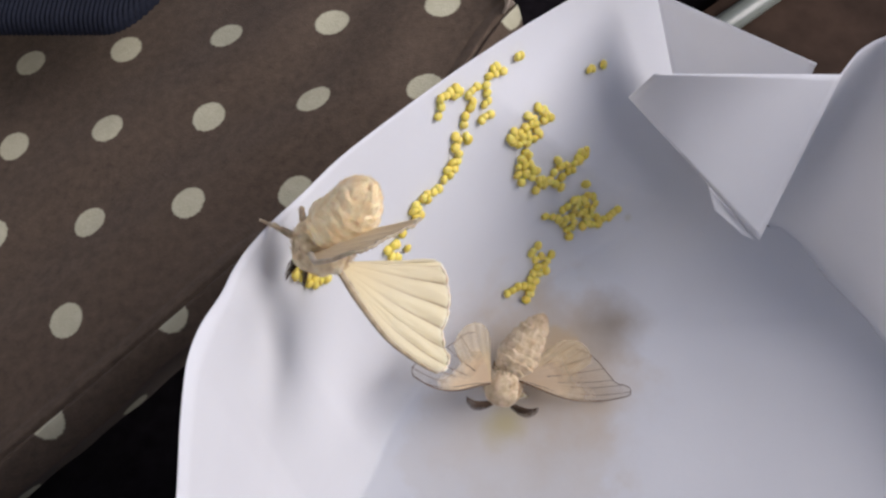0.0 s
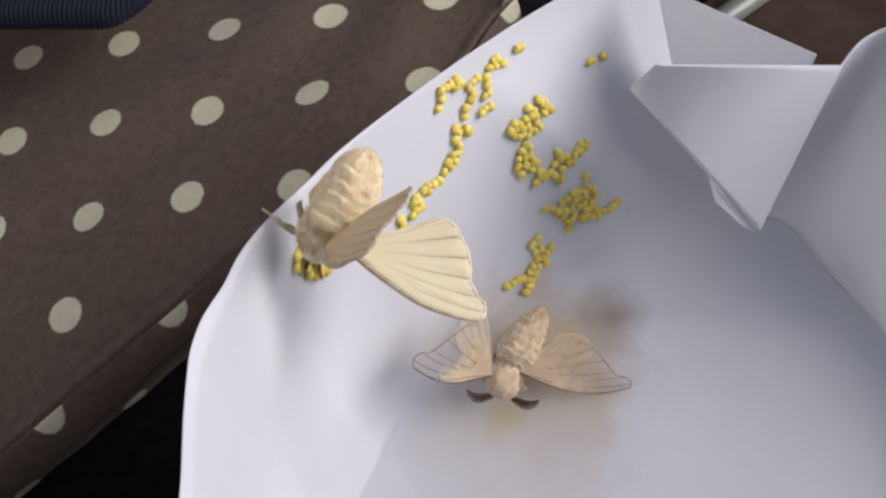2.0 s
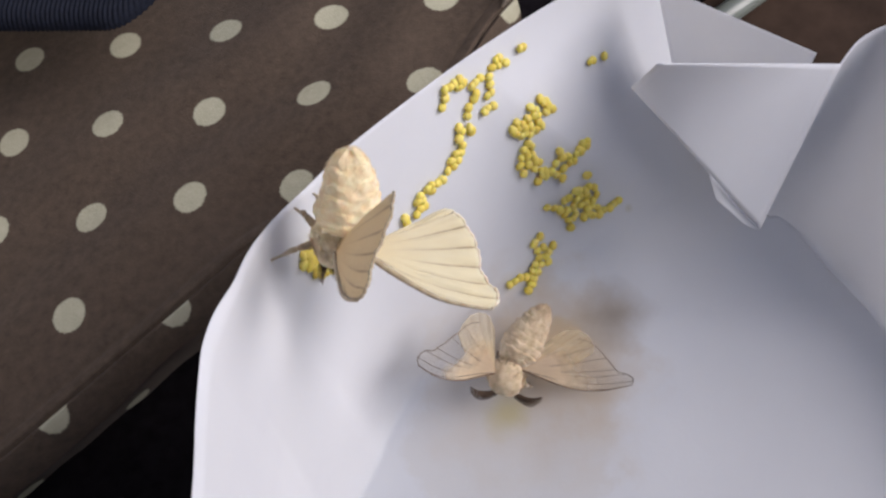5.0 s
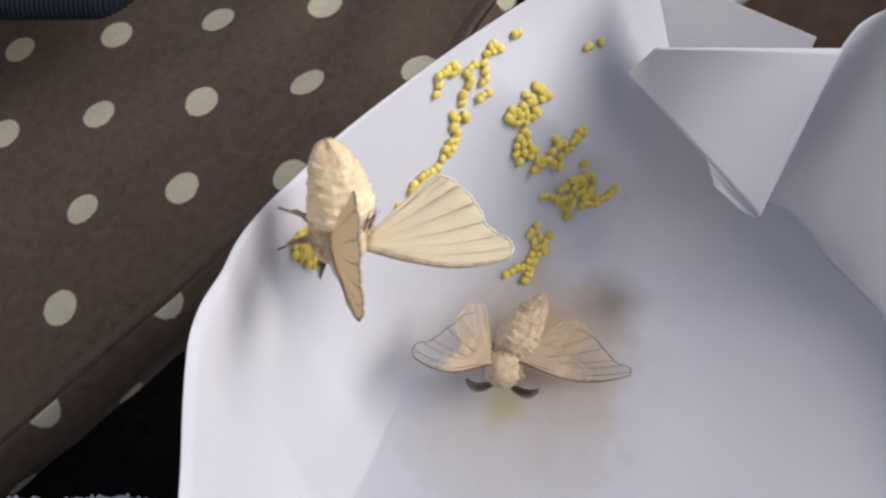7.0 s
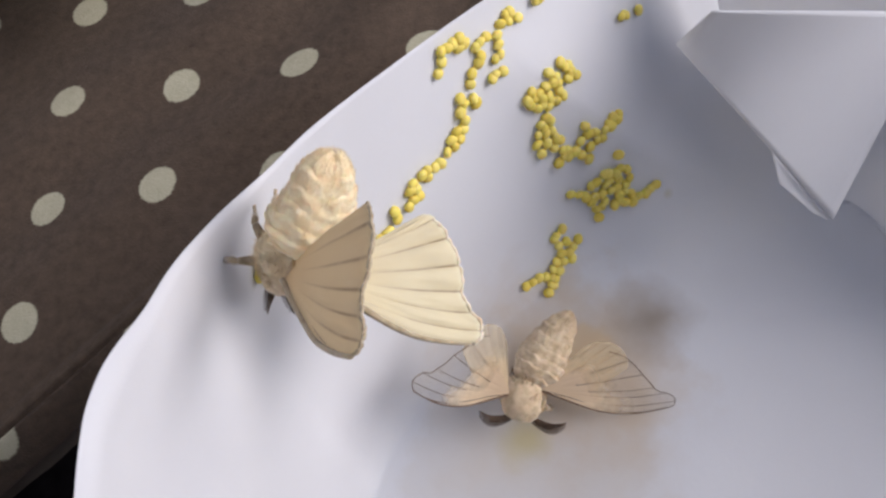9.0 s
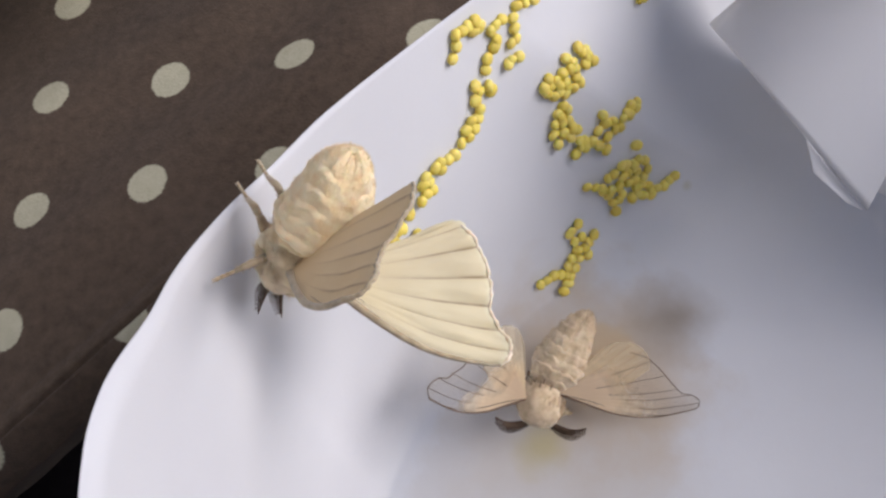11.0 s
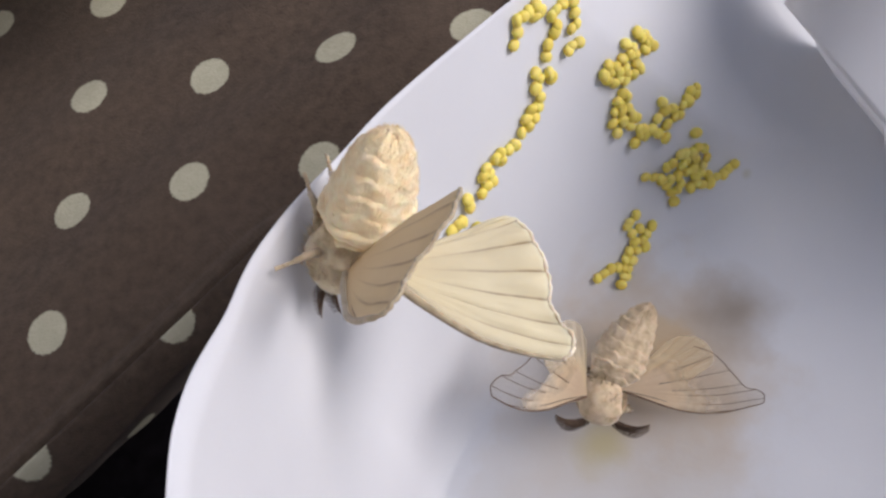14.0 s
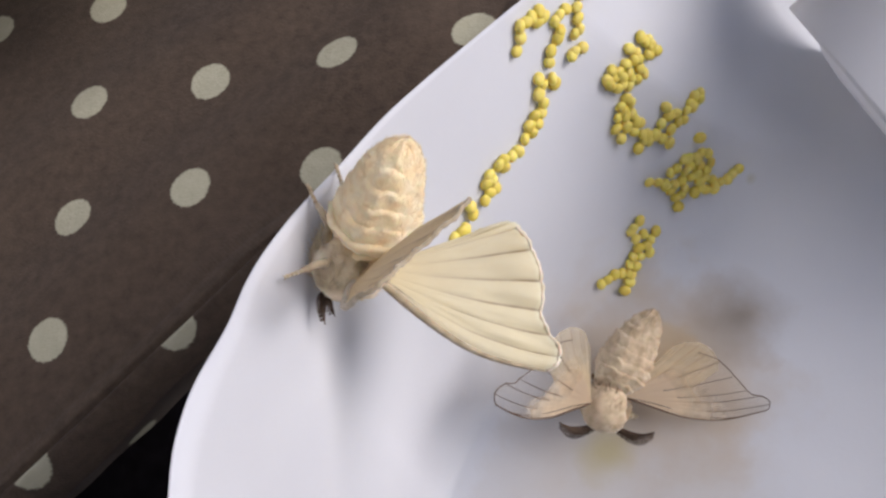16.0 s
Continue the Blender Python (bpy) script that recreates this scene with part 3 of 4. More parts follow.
def wing_point(outline, side, size, chord, u, r, lift=0.0, pleat=0.3, cup=1.2):
    """A point of a wing: u from the leading to the trailing edge, r from the root out; side 1 right, -1 left."""
    p = along(outline, u) * r
    x, y = p.x, p.y * chord + 1.9 * math.sin(math.pi * r**1.2) * (1 - u) ** 2
    puff = pleat * (1 + 1.4 * noise.noise((u * 7, r * 4, side * 3)))
    z = (puff + 0.5 * pleat * noise.noise((u * 16, r * 7, side * 5))) * r**2 * abs(math.sin(math.pi * FOLDS * u)) ** 0.8 + cup * (r * r) * (u - 0.45) + lift + 0.25 * noise.noise((x * 0.25, y * 0.25, lift + 3))
    return side * x * size, y * size, z * size


def wing(name, outline, side, size, chord, membrane, vein, parent, label, pleat=0.3, cup=1.2, thick=0.10, stout=1.0, margin=None, leading=None, tuck=1.0, hind_outline=HIND, hind_material=None):
    us, rs = steps(0, 1, 96), steps(0.02, 1, 30)
    fore = part(name, sheet(lambda u, r: wing_point(outline, side, size, chord, u, r, 0.0, pleat, cup), us, rs), membrane, parent, label)
    thicken(fore, thick)
    hind = part("hindwing", sheet(lambda u, r: wing_point(hind_outline, side, size * tuck, chord, u, r, -0.18, pleat * 0.7, cup), steps(0, 1, 60), rs), hind_material or membrane, fore)
    thicken(hind, thick)

    def strand(points, radii, name="vein", material=vein):
        bm = bmesh.new()
        tube(bm, points, radii, 6)
        part(name, bm, material, fore)

    for k in range(1, 6):
        pts = [wing_point(outline, side, size, chord, k / FOLDS, r, 0.0, 0, cup) for r in steps(0.36 + 0.07 * (k * 3 % 4), 0.995, 10)]
        strand(pts, [(0.085 if margin is None else 0.05) * stout * (1.2 - 0.5 * j / 10) for j in range(11)])
    strand([wing_point(outline, side, size, chord, u, 0.995, 0.02, pleat, cup) for u in steps(0, 1, 60)], [(0.10 if margin is None else 0.22 + 0.05 * math.sin(k * 1.7)) * stout for k in range(61)], "margin", margin or vein)
    strand([wing_point(outline, side, size, chord, 0, r, 0.02, pleat, cup) for r in steps(0.03, 1, 14)], [(0.24 * stout if leading is None else 0.44) * (1 - 0.035 * j) for j in range(15)], "leading_edge", leading or vein)
    strand([wing_point(outline, side, size, chord, 0.10 + 0.5 * (1 - r / 0.45) * 0.2, r, 0.03, 0, cup) for r in steps(0.05, 0.98, 12)], [0.09 * stout] * 13)
    return fore


def hairs(bm, points, seed, length, width):
    """Fine tapering hairs: points are (place, normal, lie), in millimetres."""
    dice = random.Random(seed)
    for place, normal, lie in points:
        way = (normal * dice.uniform(0.45, 1.0) + lie + Vector((dice.gauss(0, 0.3), dice.gauss(0, 0.3), dice.gauss(0, 0.3)))).normalized()
        side = way.orthogonal().normalized()
        side.rotate(Matrix.Rotation(dice.uniform(0, 6.28), 3, way))
        tip = place + way * length * dice.uniform(0.6, 1.25)
        bm.faces.new([bm.verts.new(v * MM) for v in (place - side * width, place + side * width, tip)])


def lathe_y(bm, profile, sides=28, lumps=0.0, seed=0.0):
    """A body round the y axis from (y, radius, z of centre) rings."""
    rings = []
    for y, r, zc in profile:
        ring = []
        for j in range(sides):
            a = 2 * math.pi * j / sides
            w = 1 + lumps * noise.noise((math.cos(a) * 1.6 + seed, math.sin(a) * 1.6, y * 0.8))
            ring.append(bm.verts.new(Vector((math.cos(a) * r * w, y, zc + math.sin(a) * r * w * 0.95)) * MM))
        rings.append(ring)
    for a, b in zip(rings, rings[1:]):
        for j in range(sides):
            bm.faces.new((a[j], b[j], b[(j + 1) % sides], a[(j + 1) % sides]))
    bm.faces.new(rings[0])
    bm.faces.new(rings[-1][::-1])


def fat(v, girth, cone):
    """Girth of the abdomen at v, 0 at the waist to 1 at the tip; cone: how early it tapers."""
    round_end = math.sqrt(max(1 - v**8, 0.02))
    swell = 0.62 + 0.38 * math.sin(math.pi / 2 * min(v / 0.30, 1))
    return girth * swell * (1 - (0.25 + 0.42 * cone) * max(v - 0.22, 0) ** (1.6 - 0.5 * cone) / 0.62) * round_end


def shingle(w):
    """Each ring rises slowly and drops at its rear edge."""
    return w / 0.78 if w < 0.78 else 1 - ((w - 0.78) / 0.22) ** 2


def furry_ring(bm, rows, seed, step, ridge, sides=64):
    """One ring of the abdomen: rows of (y, radius, swell), uneven round about."""
    rings = []
    for y, r, swell in rows:
        ring = []
        for j in range(sides):
            a = 2 * math.pi * j / sides
            c, s = math.cos(a), math.sin(a)
            deep = ridge + 0.10 * noise.noise((c * 1.3 + seed, s * 1.3, y * 0.22))
            lump = 0.06 * noise.noise((c * 1.8 + seed, s * 1.8, y * 0.40)) + 0.065 * noise.noise((c * 4 + seed, s * 4, y * 1.0)) + 0.025 * noise.noise((c * 9, s * 9, y * 2.6))
            lump += 0.07 * abs(c) * swell * noise.noise((c * 2.2 + seed, s * 3.0, y * 0.9 + 4))
            w = 0.955 + max(deep, 0.004) * swell * (0.7 + 0.8 * abs(c)) + lump
            slip = step * (0.35 * noise.noise((c * 1.3, s * 1.3, seed + y * 0.15)) + 0.22 * noise.noise((c * 7, s * 7, seed + 2)))
            ring.append(bm.verts.new(Vector((c * r * w, y + slip, s * r * w * 0.95)) * MM))
        rings.append(ring)
    for a, b in zip(rings, rings[1:]):
        for j in range(sides):
            bm.faces.new((a[j], b[j], b[(j + 1) % sides], a[(j + 1) % sides]))
    return rings


def abdomen(parent, fur, length, girth, segments, seed, cone, ridge):
    core = bmesh.new()
    lathe_y(core, [(-length * v, 0.84 * fat(v, girth, cone), 0.0) for v in steps(0, 1, 20)])
    body = part("abdomen", core, fur, parent, "plump furry ringed abdomen")
    for k in range(segments):
        a, b = k / segments, (k + 1) / segments
        ring = bmesh.new()
        rows = []
        for w in steps(0, 1, 10):
            v = min(a + (b - a) * w, 1.0)
            rows.append((-length * v, fat(v, girth, cone), shingle(w)))
        rings = furry_ring(ring, rows, seed, length / segments, ridge)
        if k == segments - 1:
            ring.faces.new(rings[-1][::-1])
        ring.normal_update()
        dice = random.Random(seed * 7 + k)
        spots = []
        for face in dice.choices(list(ring.faces), k=1300):
            spots.append((face.calc_center_median() / MM, face.normal.copy() * 0.35, Vector((0, -1.0, 0))))
        hairs(ring, spots, seed * 3 + k, 0.42, 0.02)
        part("segment", ring, fur, body)
    return body


def thorax(parent, fur, size, seed, shag=0.8):
    bm = bmesh.new()
    prof = [(3.0, 0.7), (2.7, 1.5), (2.0, 2.2), (1.0, 2.7), (0.0, 2.85), (-1.0, 2.7), (-2.0, 2.3), (-2.7, 1.6), (-3.0, 0.8)]
    lathe_y(bm, [(y * size, r * size, 0.1) for y, r in prof], 36, 0.32, seed)
    dice = random.Random(int(seed * 10) + 1)
    spots = []
    for _ in range(2600):
        t, y = dice.uniform(0, 2 * math.pi), dice.uniform(-2.8, 2.8)
        r = 2.8 * math.sqrt(max(1 - (y / 3.1) ** 2, 0.05))
        out = Vector((math.cos(t), 0.25 * y / 3, math.sin(t))).normalized()
        spots.append((Vector((math.cos(t) * r, y, math.sin(t) * r * 0.95)) * size, out, Vector((0, -0.9, 0))))
    hairs(bm, spots, int(seed * 5), shag * size, 0.045)
    body = part("thorax", bm, fur, parent, "woolly thorax with long pale hair")
    bm = bmesh.new()
    for side in (-1, 1):
        for k in range(60):
            a = dice.uniform(-0.5, 1.5)
            p = Vector((side * math.cos(a) * 2.4, dice.uniform(-3.2, -1.6), math.sin(a) * 2.5)) * size
            hairs(bm, [(p, p.normalized(), Vector((0, -1.6, 0)))], k + 40, 1.6 * shag * size, 0.06)
    part("shoulder_tuft", bm, RUFF, body)
    return body


def forward_sweep(u):
    return 0.5 + 0.98 * u * (0.68 + 0.32 * u), 3.3 + 2.7 * u, 0.4 + 1.6 * u * u


def side_sweep(u):
    return 0.5 + 5.0 * u, 2.9 + 0.9 * math.sin(math.pi * 0.9 * u), 0.2 + 1.2 * u


def antenna(parent, size, side, sweep, flat=False):
    """A comb-like antenna along sweep(u)."""
    bm = bmesh.new()
    pts = [Vector((side * sweep(u)[0], sweep(u)[1], sweep(u)[2])) * size for u in steps(0, 1, 14)]
    tube(bm, pts, [0.13 * size * (1.2 - 0.8 * k / 14) for k in range(15)], 6)
    for k in range(1, 14):
        reach = (1.25 if flat else 1.05) * size * math.sin(math.pi * (0.12 + 0.80 * k / 14))
        ways = (Vector((side * 0.55, 0.75, -0.15)), Vector((side * 0.75, -0.25, -0.1))) if flat else (Vector((side * 0.75, -0.25, -0.75)), Vector((-side * 0.55, 0.35, -0.75)))
        thick = (0.11 if flat else 0.06) * size
        for way in ways:
            tube(bm, [pts[k], pts[k] + way * reach * 0.6, pts[k] + way * reach + Vector((0, 0.25, 0)) * size], [thick, thick * 0.9, thick * 0.6], 4)
            mid = pts[k] * 0.5 + pts[k - 1] * 0.5
            tube(bm, [mid, mid + way * reach * 0.6, mid + way * reach + Vector((0, 0.25, 0)) * size], [thick, thick * 0.9, thick * 0.6], 4)
    return part("antenna", bm, DARK, parent, "dark brown comb-like antenna")


def head(parent, fur, size, seed):
    bm = bmesh.new()
    lathe_y(bm, [(y * size, r * size, -0.2) for y, r in ((2.4, 1.0), (2.9, 1.25), (3.4, 1.15), (3.8, 0.8), (4.05, 0.35))], 18, 0.15, seed)
    dice = random.Random(9)
    spots = [(Vector((math.cos(t) * 1.1, y, math.sin(t) * 1.1)) * size, Vector((math.cos(t), 0.3, math.sin(t))), Vector((0, 0.3, 0))) for t, y in ((dice.uniform(0, 6.28), dice.uniform(2.5, 3.8)) for _ in range(220))]
    hairs(bm, spots, 3, 0.6 * size, 0.05)
    top = part("head", bm, fur, parent)
    for side in (-1, 1):
        bm = bmesh.new()
        bmesh.ops.create_uvsphere(bm, u_segments=16, v_segments=10, radius=0.62 * size * MM, matrix=Matrix.Translation(Vector((side * 0.95, 3.25, -0.15)) * size * MM))
        part("eye", bm, EYE_BLACK, top)
    return top


def leg(name, parent, reach, seed):
    """A jointed leg along +x, its knee towards +z."""
    bm = bmesh.new()
    bend = 0.26 * reach
    tube(bm, [(0, 0, 0), (0.18 * reach, 0.1, 0.55 * bend), (0.34 * reach, 0, 0.96 * bend), (0.37 * reach, 0, bend)], [0.42, 0.52, 0.38, 0.20], 10)
    tube(bm, [(0.36 * reach, 0, bend), (0.39 * reach, 0, 0.98 * bend), (0.50 * reach, -0.1, 0.82 * bend), (0.70 * reach, 0, 0.36 * bend)], [0.20, 0.33, 0.36, 0.22], 10)
    for k in range(4):
        u, w = 0.70 + 0.068 * k, 0.70 + 0.068 * (k + 1)
        tube(bm, [(u * reach, 0, 0.36 * bend * (0.97 - u) / 0.27 + 0.02), ((u * 0.4 + w * 0.6) * reach, 0, 0.36 * bend * (0.97 - u * 0.4 - w * 0.6) / 0.27), (w * reach, 0, 0.36 * bend * (0.97 - w) / 0.27)], [0.14, 0.20, 0.14], 8)
    tube(bm, [(0.97 * reach, 0, 0.02), (1.0 * reach, 0.15, -0.1)], [0.12, 0.05], 6)
    tube(bm, [(0.97 * reach, 0, 0.02), (1.0 * reach, -0.15, -0.1)], [0.12, 0.05], 6)
    dice = random.Random(seed)
    spots = []
    for _ in range(110):
        u, t = dice.uniform(0.0, 0.7), dice.uniform(0, 6.28)
        h = bend * (u / 0.36 if u < 0.36 else 1 - 0.64 * (u - 0.36) / 0.34)
        out = Vector((0, math.cos(t), math.sin(t)))
        spots.append((Vector((u * reach, 0, h)) + out * 0.24, out, Vector((0.6, 0, 0))))
    hairs(bm, spots, seed, 0.34, 0.025)
    return part(name, bm, LEG, parent)


BODY = [
    (0.0, -12.84, 53.47, 68.20, -74.3, -46.1, -178.8),
    (0.5, -12.78, 54.17, 68.04, -72.0, -40.8, -166.0),
    (1.0, -12.61, 53.83, 68.09, -74.5, -42.8, -157.7),
    (1.5, -12.49, 53.55, 68.11, -77.6, -45.9, -158.1),
    (2.0, -12.57, 53.85, 68.19, -77.4, -42.7, -154.3),
    (2.5, -13.62, 53.25, 67.56, -80.6, -39.0, -155.9),
    (3.0, -13.22, 53.11, 68.11, -79.2, -30.9, -157.2),
    (3.5, -12.26, 52.64, 68.30, -80.5, -36.4, -157.7),
    (4.0, -11.95, 53.37, 67.83, -78.0, -33.4, -153.0),
    (6.5, -11.38, 53.35, 67.37, -71.0, -34.4, -164.6),
    (7.0, -11.16, 52.96, 66.78, -69.9, -27.5, -167.3),
    (7.5, -11.82, 52.71, 66.63, -74.5, -25.6, -169.9),
    (8.0, -11.34, 53.59, 66.75, -78.5, -18.2, -168.3),
    (8.5, -12.00, 53.24, 65.43, -77.1, -23.5, -167.1),
    (11.0, -13.51, 53.67, 64.97, -77.7, -50.8, -160.4),
    (11.5, -14.18, 54.71, 63.15, -85.7, -50.8, -156.8),
    (12.0, -15.49, 54.87, 63.48, -82.9, -47.1, -144.9),
    (12.5, -15.29, 53.56, 63.76, -85.2, -47.0, -151.0),
    (13.0, -14.96, 54.20, 63.59, -88.3, -50.5, -145.4),
    (13.5, -15.44, 54.84, 62.95, -91.5, -48.5, -134.2),
    (14.0, -15.15, 54.04, 64.25, -89.4, -48.6, -137.8),
    (14.5, -15.09, 54.42, 63.05, -105.0, -52.8, -122.5),
    (15.0, -15.67, 55.23, 62.36, -126.4, -60.6, -99.0),
    (15.5, -15.61, 55.36, 61.85, -134.3, -61.5, -90.9),
    (16.0, -15.35, 55.16, 62.44, -117.1, -50.5, -107.8),
]
ABDOMEN = [
    (0.0, 0.00, -1.80, 0.38, -9.3, 1.8, 19.5),
    (0.5, 0.00, -1.80, 0.38, -13.0, 0.9, 11.9),
    (1.0, 0.00, -1.80, 0.38, -8.3, 1.3, 18.8),
    (1.5, 0.00, -1.80, 0.38, -1.8, 0.8, 22.7),
    (2.0, 0.00, -1.80, 0.38, -6.6, 0.6, 14.4),
    (2.5, 0.00, -1.80, 0.38, -0.4, 0.1, 13.3),
    (3.0, 0.00, -1.80, 0.38, -0.8, -0.0, 7.7),
    (3.5, 0.00, -1.80, 0.38, 6.8, -1.1, 21.0),
    (4.0, 0.00, -1.80, 0.38, 4.8, -0.8, 18.4),
    (6.5, 0.00, -1.80, 0.38, 2.3, -0.8, 27.9),
    (7.0, 0.00, -1.80, 0.38, 6.1, -1.5, 27.1),
    (7.5, 0.00, -1.80, 0.38, 8.1, -1.6, 22.6),
    (8.0, 0.00, -1.80, 0.38, 9.7, -1.3, 16.2),
    (8.5, 0.00, -1.80, 0.38, 5.5, 0.1, 1.5),
    (11.0, 0.00, -1.80, 0.38, -5.8, 0.9, 23.4),
    (11.5, 0.00, -1.80, 0.38, 2.1, 0.1, 23.0),
    (12.0, 0.00, -1.80, 0.38, -9.1, 0.9, 21.3),
    (12.5, 0.00, -1.80, 0.38, 7.5, -0.7, 18.3),
    (13.0, 0.00, -1.80, 0.38, 8.6, -1.5, 24.3),
    (13.5, 0.00, -1.80, 0.38, -1.1, -0.2, 20.9),
    (14.0, 0.00, -1.80, 0.38, 0.8, -0.5, 22.6),
    (14.5, 0.00, -1.80, 0.38, 9.8, -1.7, 23.1),
    (15.0, 0.00, -1.80, 0.38, 13.4, -4.0, 32.6),
    (15.5, 0.00, -1.80, 0.38, 16.2, -4.6, 32.6),
    (16.0, 0.00, -1.80, 0.38, 11.3, -2.4, 23.7),
]
NEAR_WING = [
    (0.0, 1.71, 0.57, 1.52, 32.9, -44.0, -64.6),
    (0.5, 1.71, 0.57, 1.52, 29.7, -47.4, -65.0),
    (1.0, 1.71, 0.57, 1.52, 16.7, -52.8, -46.4),
    (1.5, 1.71, 0.57, 1.52, 21.0, -50.8, -43.7),
    (2.0, 1.71, 0.57, 1.52, 18.9, -49.1, -43.8),
    (2.5, 1.71, 0.57, 1.52, 19.9, -49.6, -42.7),
    (3.0, 1.71, 0.57, 1.52, 21.9, -54.5, -49.8),
    (3.5, 1.71, 0.57, 1.52, 31.7, -53.6, -48.4),
    (4.0, 1.71, 0.57, 1.52, 24.6, -52.9, -40.0),
    (6.5, 1.71, 0.57, 1.52, 48.0, -70.6, -46.9),
    (7.0, 1.71, 0.57, 1.52, 57.3, -72.6, -56.3),
    (7.5, 1.71, 0.57, 1.52, 73.5, -69.6, -75.3),
    (8.0, 1.71, 0.57, 1.52, 76.7, -63.2, -86.2),
    (8.5, 1.71, 0.57, 1.52, 73.4, -63.6, -89.4),
    (11.0, 1.71, 0.57, 1.52, 34.1, -49.0, -47.1),
    (11.5, 1.71, 0.57, 1.52, 35.3, -45.7, -48.5),
    (12.0, 1.71, 0.57, 1.52, 1.5, -43.4, -33.4),
    (12.5, 1.71, 0.57, 1.52, 18.0, -42.1, -38.2),
    (13.0, 1.71, 0.57, 1.52, 14.0, -41.3, -29.4),
    (13.5, 1.71, 0.57, 1.52, 3.7, -39.4, -24.9),
    (14.0, 1.71, 0.57, 1.52, 6.8, -38.1, -24.5),
    (14.5, 1.71, 0.57, 1.52, 3.3, -24.0, -20.8),
    (15.0, 1.71, 0.57, 1.52, -1.6, -14.1, -6.8),
    (15.5, 1.71, 0.57, 1.52, -0.9, -9.6, -4.3),
    (16.0, 1.71, 0.57, 1.52, -3.5, -11.3, -18.9),
]
FAR_WING = [
    (0.0, -1.71, 0.57, 1.52, 59.0, 30.9, -3.2),
    (0.5, -1.71, 0.57, 1.52, 58.3, 41.0, -3.1),
    (1.0, -1.71, 0.57, 1.52, 56.2, 45.0, -3.0),
    (1.5, -1.71, 0.57, 1.52, 53.1, 41.8, -1.3),
    (2.0, -1.71, 0.57, 1.52, 59.1, 43.5, 0.9),
    (2.5, -1.71, 0.57, 1.52, 60.8, 41.8, -3.3),
    (3.0, -1.71, 0.57, 1.52, 58.5, 41.0, -13.6),
    (3.5, -1.71, 0.57, 1.52, 59.1, 34.5, -4.4),
    (4.0, -1.71, 0.57, 1.52, 59.1, 35.9, -3.3),
    (6.5, -1.71, 0.57, 1.52, 62.5, 18.1, 3.8),
    (7.0, -1.71, 0.57, 1.52, 67.4, 14.0, 10.7),
    (7.5, -1.71, 0.57, 1.52, 72.2, 9.3, 4.8),
    (8.0, -1.71, 0.57, 1.52, 74.2, 10.1, -3.4),
    (8.5, -1.71, 0.57, 1.52, 63.5, 14.9, -11.8),
    (11.0, -1.71, 0.57, 1.52, 55.7, 37.7, 12.3),
    (11.5, -1.71, 0.57, 1.52, 65.8, 42.3, 18.1),
    (12.0, -1.71, 0.57, 1.52, 46.5, 53.1, -6.4),
    (12.5, -1.71, 0.57, 1.52, 52.3, 43.8, 5.5),
    (13.0, -1.71, 0.57, 1.52, 56.7, 49.2, 11.1),
    (13.5, -1.71, 0.57, 1.52, 62.3, 60.6, 11.3),
    (14.0, -1.71, 0.57, 1.52, 62.9, 57.9, 10.4),
    (14.5, -1.71, 0.57, 1.52, 63.5, 64.0, 20.8),
    (15.0, -1.71, 0.57, 1.52, 161.9, 62.6, 127.9),
    (15.5, -1.71, 0.57, 1.52, 165.1, 58.4, 135.1),
    (16.0, -1.71, 0.57, 1.52, 66.1, 73.2, 27.2),
]
FEATHER = [(6.5, 12), (7.0, 16), (7.5, 18), (8.0, 18), (8.5, 16)]
HIND_LEG = [
    (0, 1.60, -1.00, -1.60, 72.3, 113.4, 6.1),
    (2, 1.60, -1.00, -1.60, 72.3, 122.9, 6.1),
    (3.5, 1.60, -1.00, -1.60, 59.6, 118.3, -8.6),
    (7, 1.60, -1.00, -1.60, 46.8, 87.3, -21.3),
    (8, 1.60, -1.00, -1.60, 112.6, 83.3, 44.7),
    (8.5, 1.60, -1.00, -1.60, 67.4, 104.9, 0.0),
    (11.5, 1.60, -1.00, -1.60, 1.0, 66.9, -63.5),
    (12.5, 1.60, -1.00, -1.60, -36.8, 56.8, -105.9),
    (14, 1.60, -1.00, -1.60, -49.0, 49.6, -121.1),
    (16, 1.60, -1.00, -1.60, -55.2, 41.5, -129.7),
]
MID_LEG = [
    (0, 1.80, 0.30, -1.80, -17.7, 106.8, -55.9),
    (2, 1.80, 0.30, -1.80, 33.4, 114.5, -1.8),
    (3.5, 1.80, 0.30, -1.80, 19.3, 109.8, -17.1),
    (7, 1.80, 0.30, -1.80, 50.6, 46.1, 10.2),
    (8, 1.80, 0.30, -1.80, 52.3, 37.5, 12.9),
    (8.5, 1.80, 0.30, -1.80, -61.4, 97.7, -97.3),
    (11.5, 1.80, 0.30, -1.80, -3.1, 55.8, -41.0),
    (12.5, 1.80, 0.30, -1.80, -29.4, 48.2, -74.0),
    (14, 1.80, 0.30, -1.80, -36.6, 47.7, -83.7),
    (16, 1.80, 0.30, -1.80, -34.6, 50.9, -81.0),
]
